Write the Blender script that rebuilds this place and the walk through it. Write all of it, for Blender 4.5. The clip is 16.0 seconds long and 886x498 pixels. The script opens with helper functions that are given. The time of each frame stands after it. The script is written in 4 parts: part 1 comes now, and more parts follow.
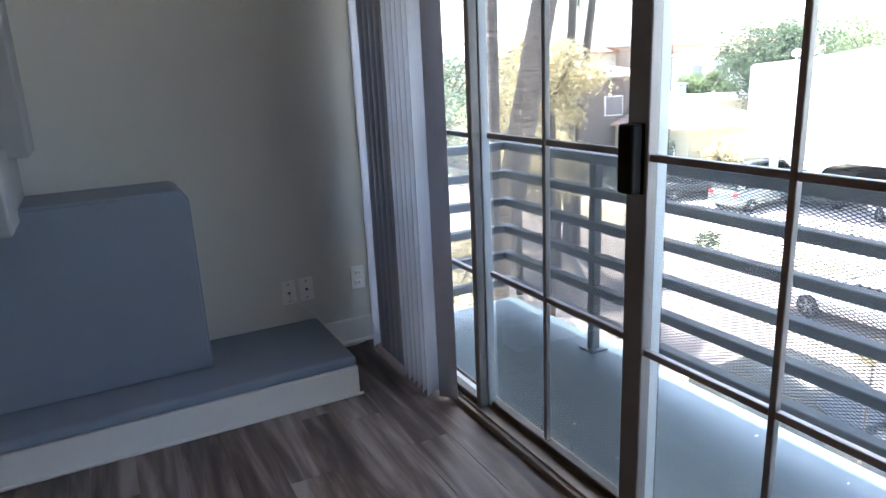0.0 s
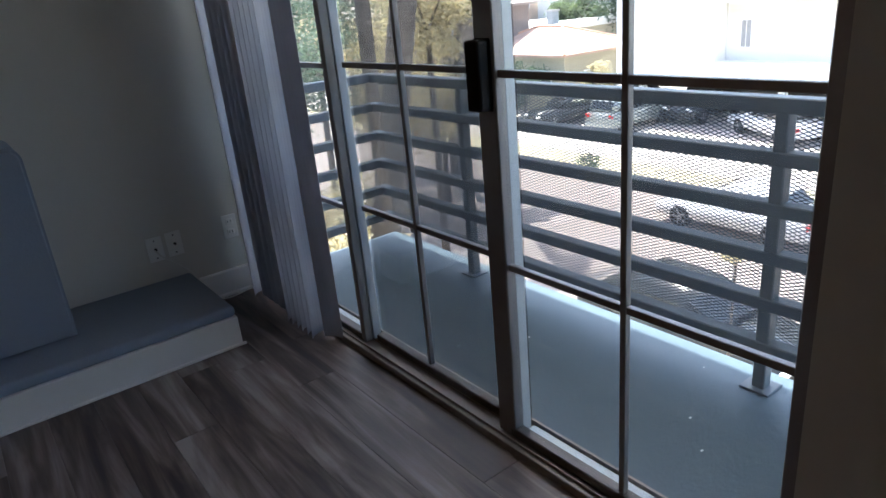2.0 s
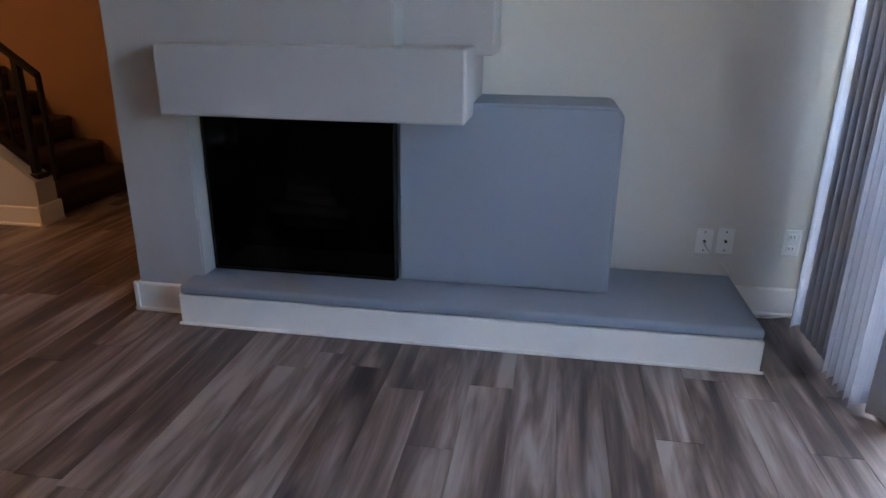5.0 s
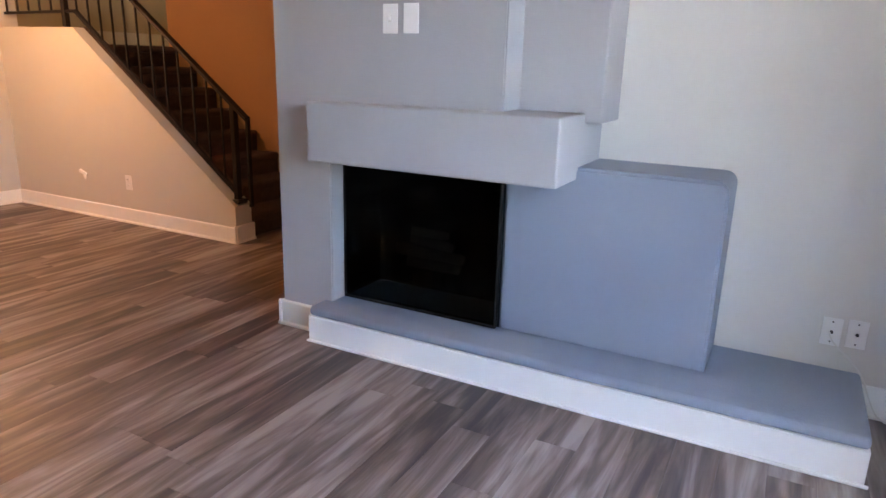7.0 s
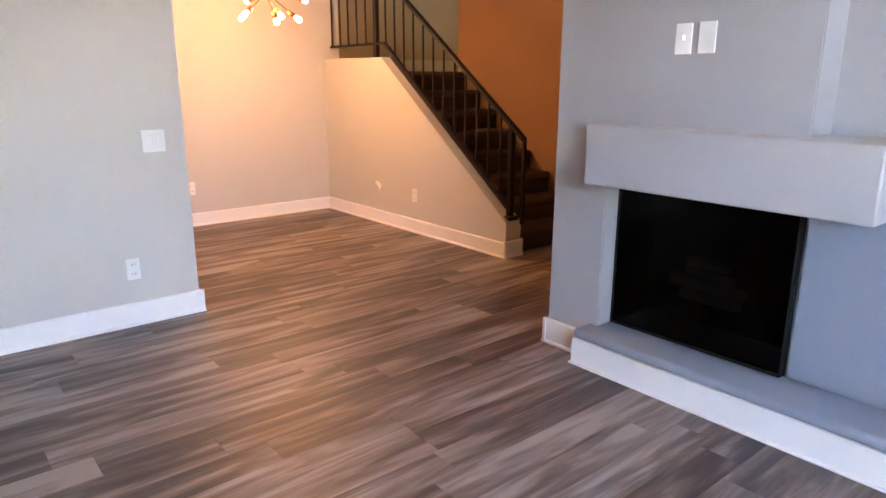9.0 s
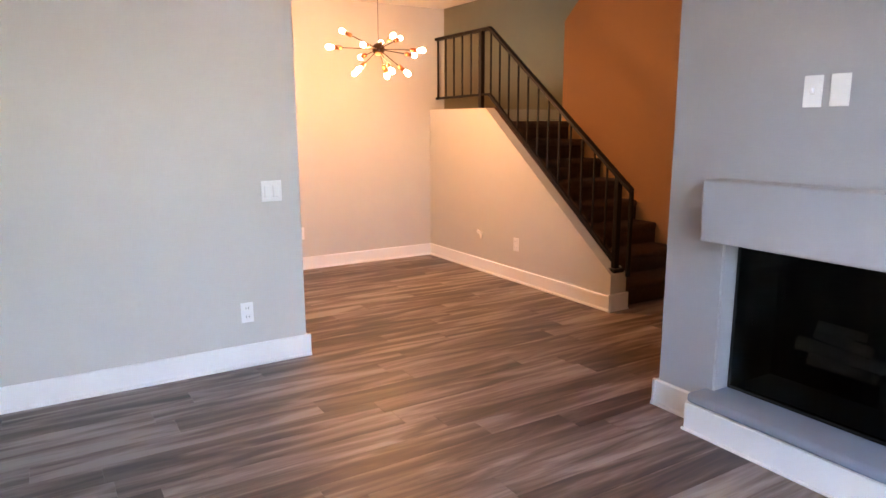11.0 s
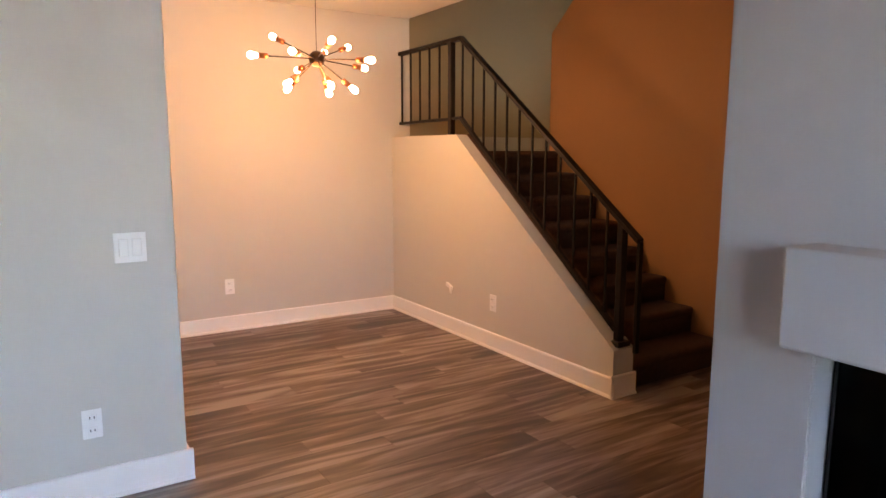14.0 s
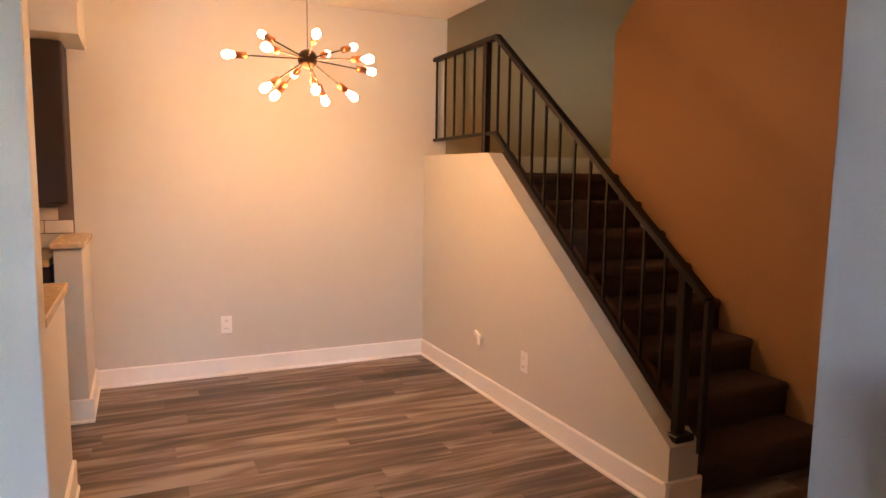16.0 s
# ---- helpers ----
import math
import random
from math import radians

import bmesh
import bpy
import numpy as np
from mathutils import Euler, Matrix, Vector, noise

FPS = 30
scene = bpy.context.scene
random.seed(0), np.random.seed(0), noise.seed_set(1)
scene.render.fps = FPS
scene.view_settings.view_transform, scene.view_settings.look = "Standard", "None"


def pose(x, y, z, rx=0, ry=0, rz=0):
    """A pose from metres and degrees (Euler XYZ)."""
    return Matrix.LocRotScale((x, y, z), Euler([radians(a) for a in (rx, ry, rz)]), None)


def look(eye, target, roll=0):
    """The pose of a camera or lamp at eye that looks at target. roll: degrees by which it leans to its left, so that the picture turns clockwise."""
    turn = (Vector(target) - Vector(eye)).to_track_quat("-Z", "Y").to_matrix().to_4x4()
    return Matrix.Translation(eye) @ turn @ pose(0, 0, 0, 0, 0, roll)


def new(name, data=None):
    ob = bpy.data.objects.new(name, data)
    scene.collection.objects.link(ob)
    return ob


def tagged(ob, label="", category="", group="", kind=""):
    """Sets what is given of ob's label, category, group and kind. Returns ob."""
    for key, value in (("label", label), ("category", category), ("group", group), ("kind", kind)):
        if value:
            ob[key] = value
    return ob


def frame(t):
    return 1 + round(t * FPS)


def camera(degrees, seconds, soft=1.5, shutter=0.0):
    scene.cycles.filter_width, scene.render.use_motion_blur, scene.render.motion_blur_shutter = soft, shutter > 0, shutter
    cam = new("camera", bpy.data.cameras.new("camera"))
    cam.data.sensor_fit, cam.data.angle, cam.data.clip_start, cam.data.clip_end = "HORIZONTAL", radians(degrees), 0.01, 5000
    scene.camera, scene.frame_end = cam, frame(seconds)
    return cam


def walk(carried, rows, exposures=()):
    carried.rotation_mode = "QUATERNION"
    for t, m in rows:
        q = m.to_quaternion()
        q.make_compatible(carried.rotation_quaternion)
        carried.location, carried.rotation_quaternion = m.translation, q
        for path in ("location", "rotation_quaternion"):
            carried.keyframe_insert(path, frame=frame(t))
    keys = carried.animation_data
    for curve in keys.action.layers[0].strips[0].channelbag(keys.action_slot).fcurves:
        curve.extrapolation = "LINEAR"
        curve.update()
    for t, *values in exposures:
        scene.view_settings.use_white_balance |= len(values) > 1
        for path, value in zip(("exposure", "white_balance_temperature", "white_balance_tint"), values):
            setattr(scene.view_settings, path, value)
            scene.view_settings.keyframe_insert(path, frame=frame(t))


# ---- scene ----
cam = camera(67.5, 16.0)
PATH = [
    (0, (0.676, 0.171, 1.337), (1.552, 1.893, 0.818), -2.7),
    (0.5, (0.695, 0.158, 1.329), (1.668, 1.818, 0.784), -2.8),
    (1, (0.718, 0.145, 1.321), (1.772, 1.741, 0.738), -3.3),
    (1.5, (0.74, 0.134, 1.313), (1.834, 1.682, 0.676), -4.4),
    (2, (0.753, 0.134, 1.295), (1.853, 1.647, 0.586), -5.4),
    (2.5, (0.77, 0.147, 1.28), (1.853, 1.631, 0.491), -6.1),
    (3, (0.78, 0.176, 1.269), (1.787, 1.677, 0.412), -5.9),
    (3.5, (0.78, 0.228, 1.27), (1.629, 1.803, 0.377), -5.1),
    (4, (0.772, 0.303, 1.242), (1.289, 2.041, 0.397), -3.9),
    (4.5, (0.719, 0.33, 1.215), (0.826, 2.173, 0.446), -1.7),
    (5, (0.694, 0.337, 1.242), (0.396, 2.202, 0.582), 0.7),
    (5.2, (0.725, 0.305, 1.237), (0.347, 2.171, 0.626), 1.9),
    (7.5, (1.172, 0.331, 1.336), (0.138, 1.96, 0.81), 0.7),
    (8, (1.158, 0.327, 1.334), (-0.037, 1.838, 0.798), 0.3),
    (8.5, (1.118, 0.32, 1.333), (-0.213, 1.709, 0.785), 0.3),
    (9, (1.09, 0.297, 1.343), (-0.395, 1.538, 0.839), 0.2),
    (9.5, (1.068, 0.284, 1.35), (-0.511, 1.424, 0.895), 0.4),
    (10, (1.055, 0.272, 1.356), (-0.583, 1.341, 0.943), 0.3),
    (10.2, (1.053, 0.267, 1.37), (-0.607, 1.31, 0.974), 0.1),
    (12.3, (0.801, 0.418, 1.385), (-0.877, 1.446, 1.025), -0.2),
    (12.5, (0.694, 0.469, 1.355), (-0.954, 1.545, 0.999), 0.0),
    (13, (0.535, 0.618, 1.361), (-1.097, 1.718, 1.007), -0.2),
    (13.5, (0.348, 0.84, 1.384), (-1.312, 1.914, 1.083), 1.5),
    (14, (0.162, 1.06, 1.371), (-1.508, 2.122, 1.084), 0.1),
    (14.5, (-0.016, 1.27, 1.375), (-1.669, 2.356, 1.076), -1.8),
    (15, (-0.111, 1.534, 1.378), (-1.85, 2.473, 1.068), 0.1),
    (15.5, (-0.208, 1.721, 1.386), (-1.993, 2.578, 1.104), 0.0),
    (16, (-0.383, 1.856, 1.377), (-2.188, 2.686, 1.15), 0.8),
]
EXPOSURES = [(0.0, 3.7, 6200, 9), (1.5, 2.85, 6200, 9), (2.5, 2.7, 6150, 9), (3.5, 3.0, 6050, 9), (4.0, 3.2, 6100, 10), (4.5, 3.75, 6150, 10), (5.0, 4.55, 6250, 12),
             (7.5, 5.7, 6400, 17), (9.0, 5.9, 6500, 18), (10.2, 5.92, 6500, 18), (12.5, 5.6, 6450, 15), (15.0, 5.45, 6430, 14), (16.0, 5.5, 6400, 13)]
walk(cam, [(t, look(eye, target, roll)) for t, eye, target, roll in PATH], EXPOSURES)

# ---- world, sun, lamps ----
SUN_ELEVATION, SUN_AZIMUTH = 68.0, 58.0
world = bpy.data.worlds.new("world")
scene.world = world
world.use_nodes = True
wn, wl = world.node_tree.nodes, world.node_tree.links
sky = wn.new("ShaderNodeTexSky")
sky.sky_type = "NISHITA"
sky.sun_disc = False
sky.sun_elevation = radians(SUN_ELEVATION)
sky.sun_rotation = radians(90 - SUN_AZIMUTH)
sky.dust_density = 2.5
wl.new(sky.outputs[0], wn["Background"].inputs[0])
wn["Background"].inputs[1].default_value = 0.115
sun = new("sun", bpy.data.lights.new("sun", "SUN"))
sun.data.energy, sun.data.angle, sun.data.color = 3.1, radians(0.55), (1.0, 0.95, 0.87)
ca, sa = math.cos(radians(SUN_AZIMUTH)), math.sin(radians(SUN_AZIMUTH))
ce, se = math.cos(radians(SUN_ELEVATION)), math.sin(radians(SUN_ELEVATION))
sun.matrix_world = look((60 * ca * ce, 60 * sa * ce, 60 * se), (0, 0, 0))
lamp = new("chandelier_light", bpy.data.lights.new("chandelier_light", "POINT"))
lamp.data.energy, lamp.data.shadow_soft_size, lamp.data.color = 1.34, 0.2, (1.0, 0.41, 0.125)
lamp.location = (-3.808, 2.66, 1.80)

# ---- plan ----
XF, YS, YH, XD = -4.956, 3.795, 3.253, 1.82      # far wall, stair wall, hearth wall, glass wall
XL, YL = -2.66, 1.572                            # switch wall and its end
CEIL = 2.50
GROUND = -6.2


# ---- materials ----
def material(name, color, rough=0.6, metal=0.0, vary=0.06, scale=3.0, bump=0.0, bump_scale=120.0, spec=0.5, obj_var=0.0, fine=0.0):
    m = bpy.data.materials.new(name)
    m.use_nodes = True
    n, l = m.node_tree.nodes, m.node_tree.links
    b = n["Principled BSDF"]
    b.inputs["Roughness"].default_value, b.inputs["Metallic"].default_value = rough, metal
    b.inputs["Specular IOR Level"].default_value = spec
    co = n.new("ShaderNodeTexCoord")
    t1 = n.new("ShaderNodeTexNoise")
    t1.inputs["Scale"].default_value, t1.inputs["Detail"].default_value = scale, 5
    l.new(co.outputs["Object"], t1.inputs["Vector"])
    t2 = n.new("ShaderNodeTexNoise")
    t2.inputs["Scale"].default_value, t2.inputs["Detail"].default_value = scale * 14, 3
    l.new(co.outputs["Object"], t2.inputs["Vector"])
    add = n.new("ShaderNodeMath")
    add.operation = "MULTIPLY_ADD"
    l.new(t2.outputs[0], add.inputs[0])
    add.inputs[1].default_value = 0.4 + fine
    l.new(t1.outputs[0], add.inputs[2])
    r = n.new("ShaderNodeMapRange")
    r.inputs["From Min"].default_value, r.inputs["From Max"].default_value = 0.35, 1.05
    r.inputs["To Min"].default_value, r.inputs["To Max"].default_value = 1 - vary, 1 + vary
    l.new(add.outputs[0], r.inputs["Value"])
    val = r.outputs[0]
    if obj_var:
        info = n.new("ShaderNodeObjectInfo")
        mr = n.new("ShaderNodeMapRange")
        mr.inputs["To Min"].default_value, mr.inputs["To Max"].default_value = 1 - obj_var, 1 + obj_var
        l.new(info.outputs["Random"], mr.inputs["Value"])
        mu = n.new("ShaderNodeMath")
        mu.operation = "MULTIPLY"
        l.new(val, mu.inputs[0])
        l.new(mr.outputs[0], mu.inputs[1])
        val = mu.outputs[0]
    hsv = n.new("ShaderNodeHueSaturation")
    hsv.inputs["Color"].default_value = (*color, 1)
    l.new(val, hsv.inputs["Value"])
    l.new(hsv.outputs[0], b.inputs["Base Color"])
    rr = n.new("ShaderNodeMapRange")
    rr.inputs["To Min"].default_value, rr.inputs["To Max"].default_value = max(rough - 0.07, 0.02), min(rough + 0.07, 1)
    l.new(t1.outputs[0], rr.inputs["Value"])
    l.new(rr.outputs[0], b.inputs["Roughness"])
    if bump:
        t3 = n.new("ShaderNodeTexNoise")
        t3.inputs["Scale"].default_value, t3.inputs["Detail"].default_value = bump_scale, 3
        l.new(co.outputs["Object"], t3.inputs["Vector"])
        bp = n.new("ShaderNodeBump")
        bp.inputs["Strength"].default_value, bp.inputs["Distance"].default_value = bump, 0.01
        l.new(t3.outputs[0], bp.inputs["Height"])
        l.new(bp.outputs[0], b.inputs["Normal"])
    return m


def screen_material():
    """Fine dark mesh: most of the light passes."""
    m = bpy.data.materials.new("insect_screen")
    m.use_nodes = True
    n, l = m.node_tree.nodes, m.node_tree.links
    b = n["Principled BSDF"]
    b.inputs["Base Color"].default_value, b.inputs["Roughness"].default_value = (0.03, 0.035, 0.04, 1), 0.7
    tr, mx = n.new("ShaderNodeBsdfTransparent"), n.new("ShaderNodeMixShader")
    mx.inputs[0].default_value = 0.32
    l.new(tr.outputs[0], mx.inputs[1])
    l.new(b.outputs[0], mx.inputs[2])
    l.new(mx.outputs[0], n["Material Output"].inputs[0])
    return m


def leafy(name, color, glow, vary=0.45, share=0.45):
    """Thin leaves or vanes that let part of the light through."""
    m = material(name, color, 0.6, vary=vary, scale=1.6)
    n, l = m.node_tree.nodes, m.node_tree.links
    tr, mx = n.new("ShaderNodeBsdfTranslucent"), n.new("ShaderNodeMixShader")
    tr.inputs[0].default_value = (*glow, 1)
    mx.inputs[0].default_value = share
    l.new(n["Principled BSDF"].outputs[0], mx.inputs[1])
    l.new(tr.outputs[0], mx.inputs[2])
    l.new(mx.outputs[0], n["Material Output"].inputs[0])
    if vary > 0.4:
        geo, mr, hsv = n.new("ShaderNodeNewGeometry"), n.new("ShaderNodeMapRange"), n.new("ShaderNodeMixRGB")
        l.new(geo.outputs["Random Per Island"], mr.inputs[0])
        mr.inputs[3].default_value, mr.inputs[4].default_value = 0.45, 1.75
        hsv.blend_type, hsv.inputs[0].default_value, hsv.inputs[1].default_value = "MULTIPLY", 1.0, (*color, 1)
        l.new(mr.outputs[0], hsv.inputs[2])
        l.new(hsv.outputs[0], n["Principled BSDF"].inputs["Base Color"])
        n["Principled BSDF"].inputs["Roughness"].default_value = 0.42
    return m


def bark_material():
    """Grey palm bark with uneven leaf-scar rings."""
    m = material("palm_bark", (0.2, 0.17, 0.15), 0.9, vary=0.2, scale=5, bump=0.3, bump_scale=24)
    n, l = m.node_tree.nodes, m.node_tree.links
    tc, mp, no, cr, bp = n.new("ShaderNodeTexCoord"), n.new("ShaderNodeMapping"), n.new("ShaderNodeTexNoise"), n.new("ShaderNodeValToRGB"), n.new("ShaderNodeBump")
    l.new(tc.outputs["Object"], mp.inputs[0])
    mp.inputs["Scale"].default_value = (3.0, 3.0, 26.0)
    l.new(mp.outputs[0], no.inputs["Vector"])
    no.inputs["Scale"].default_value, no.inputs["Detail"].default_value = 1.0, 6.0
    e = cr.color_ramp.elements
    e[0].position, e[0].color = 0.34, (0.065, 0.054, 0.048, 1)
    e[1].position, e[1].color = 0.70, (0.24, 0.21, 0.185, 1)
    k = e.new(0.5)
    k.color = (0.125, 0.107, 0.096, 1)
    l.new(no.outputs["Fac"], cr.inputs[0])
    b = n["Principled BSDF"]
    l.new(cr.outputs[0], b.inputs["Base Color"])
    bp.inputs["Strength"].default_value, bp.inputs["Distance"].default_value = 1.0, 0.04
    l.new(no.outputs["Fac"], bp.inputs["Height"])
    l.new(bp.outputs[0], b.inputs["Normal"])
    return m


def plank_material():
    m = bpy.data.materials.new("vinyl_plank")
    m.use_nodes = True
    n, l = m.node_tree.nodes, m.node_tree.links
    b = n["Principled BSDF"]
    geo = n.new("ShaderNodeTexCoord")
    info = n.new("ShaderNodeObjectInfo")
    off = n.new("ShaderNodeVectorMath")
    off.operation = "MULTIPLY_ADD"
    cx = n.new("ShaderNodeCombineXYZ")
    for i in range(3):
        l.new(info.outputs["Random"], cx.inputs[i])
    l.new(cx.outputs[0], off.inputs[0])
    off.inputs[1].default_value = (37.0, 91.0, 13.0)
    l.new(geo.outputs["Object"], off.inputs[2])

    def grain(sx, sy, detail, dist):
        mp = n.new("ShaderNodeMapping")
        mp.inputs["Scale"].default_value = (sx, sy, 1)
        l.new(off.outputs[0], mp.inputs[0])
        t = n.new("ShaderNodeTexNoise")
        t.inputs["Scale"].default_value, t.inputs["Detail"].default_value = 1.0, detail
        t.inputs["Distortion"].default_value = dist
        l.new(mp.outputs[0], t.inputs["Vector"])
        return t.outputs[0]

    wide, fine = grain(12.0, 1.25, 4, 0.9), grain(80.0, 5.0, 5, 0.4)
    mix = n.new("ShaderNodeMath")
    mix.operation = "MULTIPLY_ADD"
    l.new(fine, mix.inputs[0])
    mix.inputs[1].default_value = 0.20
    l.new(wide, mix.inputs[2])
    mix2 = n.new("ShaderNodeMath")
    mix2.operation = "MULTIPLY_ADD"
    l.new(info.outputs["Random"], mix2.inputs[0])
    mix2.inputs[1].default_value = 0.17
    l.new(mix.outputs[0], mix2.inputs[2])
    ramp = n.new("ShaderNodeValToRGB")
    e = ramp.color_ramp.elements
    e[0].position, e[0].color = 0.49, (0.036, 0.027, 0.025, 1)
    e[1].position, e[1].color = 0.88, (0.33, 0.285, 0.262, 1)
    for p, c in ((0.58, (0.074, 0.050, 0.042, 1)), (0.675, (0.138, 0.100, 0.085, 1)), (0.77, (0.225, 0.183, 0.164, 1))):
        k = e.new(p)
        k.color = c
    l.new(mix2.outputs[0], ramp.inputs[0])
    l.new(ramp.outputs[0], b.inputs["Base Color"])
    rr = n.new("ShaderNodeMapRange")
    rr.inputs["To Min"].default_value, rr.inputs["To Max"].default_value = 0.42, 0.54
    l.new(fine, rr.inputs["Value"])
    l.new(rr.outputs[0], b.inputs["Roughness"])
    bp = n.new("ShaderNodeBump")
    b.inputs["Specular IOR Level"].default_value = 0.8
    bp.inputs["Strength"].default_value, bp.inputs["Distance"].default_value = 0.12, 0.004
    l.new(fine, bp.inputs["Height"])
    l.new(bp.outputs[0], b.inputs["Normal"])
    return m


def emissive(name, color, strength):
    m = material(name, color, 0.3)
    b = m.node_tree.nodes["Principled BSDF"]
    b.inputs["Emission Color"].default_value, b.inputs["Emission Strength"].default_value = (*color, 1), strength
    return m


def glass_material(name, tint=(0.97, 0.985, 0.98), shine=0.03, dust=0.0):
    """Thin glass; dust: the share of a pale film on it that scatters daylight."""
    m = bpy.data.materials.new(name)
    m.use_nodes = True
    n, l = m.node_tree.nodes, m.node_tree.links
    out = n["Material Output"]
    n.remove(n["Principled BSDF"])
    tr, gl, mx, fr = n.new("ShaderNodeBsdfTransparent"), n.new("ShaderNodeBsdfGlossy"), n.new("ShaderNodeMixShader"), n.new("ShaderNodeLayerWeight")
    tr.inputs[0].default_value = (*tint, 1)
    gl.inputs["Roughness"].default_value = 0.01
    fr.inputs["Blend"].default_value = 0.5
    pw = n.new("ShaderNodeMath")
    pw.operation = "POWER"
    l.new(fr.outputs["Facing"], pw.inputs[0])
    pw.inputs[1].default_value = 5.0
    ma = n.new("ShaderNodeMath")
    ma.operation = "MULTIPLY_ADD"
    l.new(pw.outputs[0], ma.inputs[0])
    ma.inputs[1].default_value, ma.inputs[2].default_value = 0.6, shine
    l.new(ma.outputs[0], mx.inputs[0])
    l.new(tr.outputs[0], mx.inputs[1])
    l.new(gl.outputs[0], mx.inputs[2])
    l.new(mx.outputs[0], out.inputs[0])
    if dust:
        film, both, spots, share = n.new("ShaderNodeBsdfTranslucent"), n.new("ShaderNodeMixShader"), n.new("ShaderNodeTexNoise"), n.new("ShaderNodeMapRange")
        film.inputs[0].default_value = (0.85, 0.87, 0.9, 1)
        spots.inputs["Scale"].default_value, spots.inputs["Detail"].default_value = 3.5, 5
        l.new(spots.outputs[0], share.inputs["Value"])
        share.inputs["From Min"].default_value, share.inputs["From Max"].default_value = 0.35, 0.7
        share.inputs["To Min"].default_value, share.inputs["To Max"].default_value = dust * 0.6, dust * 1.6
        l.new(share.outputs[0], both.inputs[0])
        l.new(mx.outputs[0], both.inputs[1])
        l.new(film.outputs[0], both.inputs[2])
        l.new(both.outputs[0], out.inputs[0])
    return m


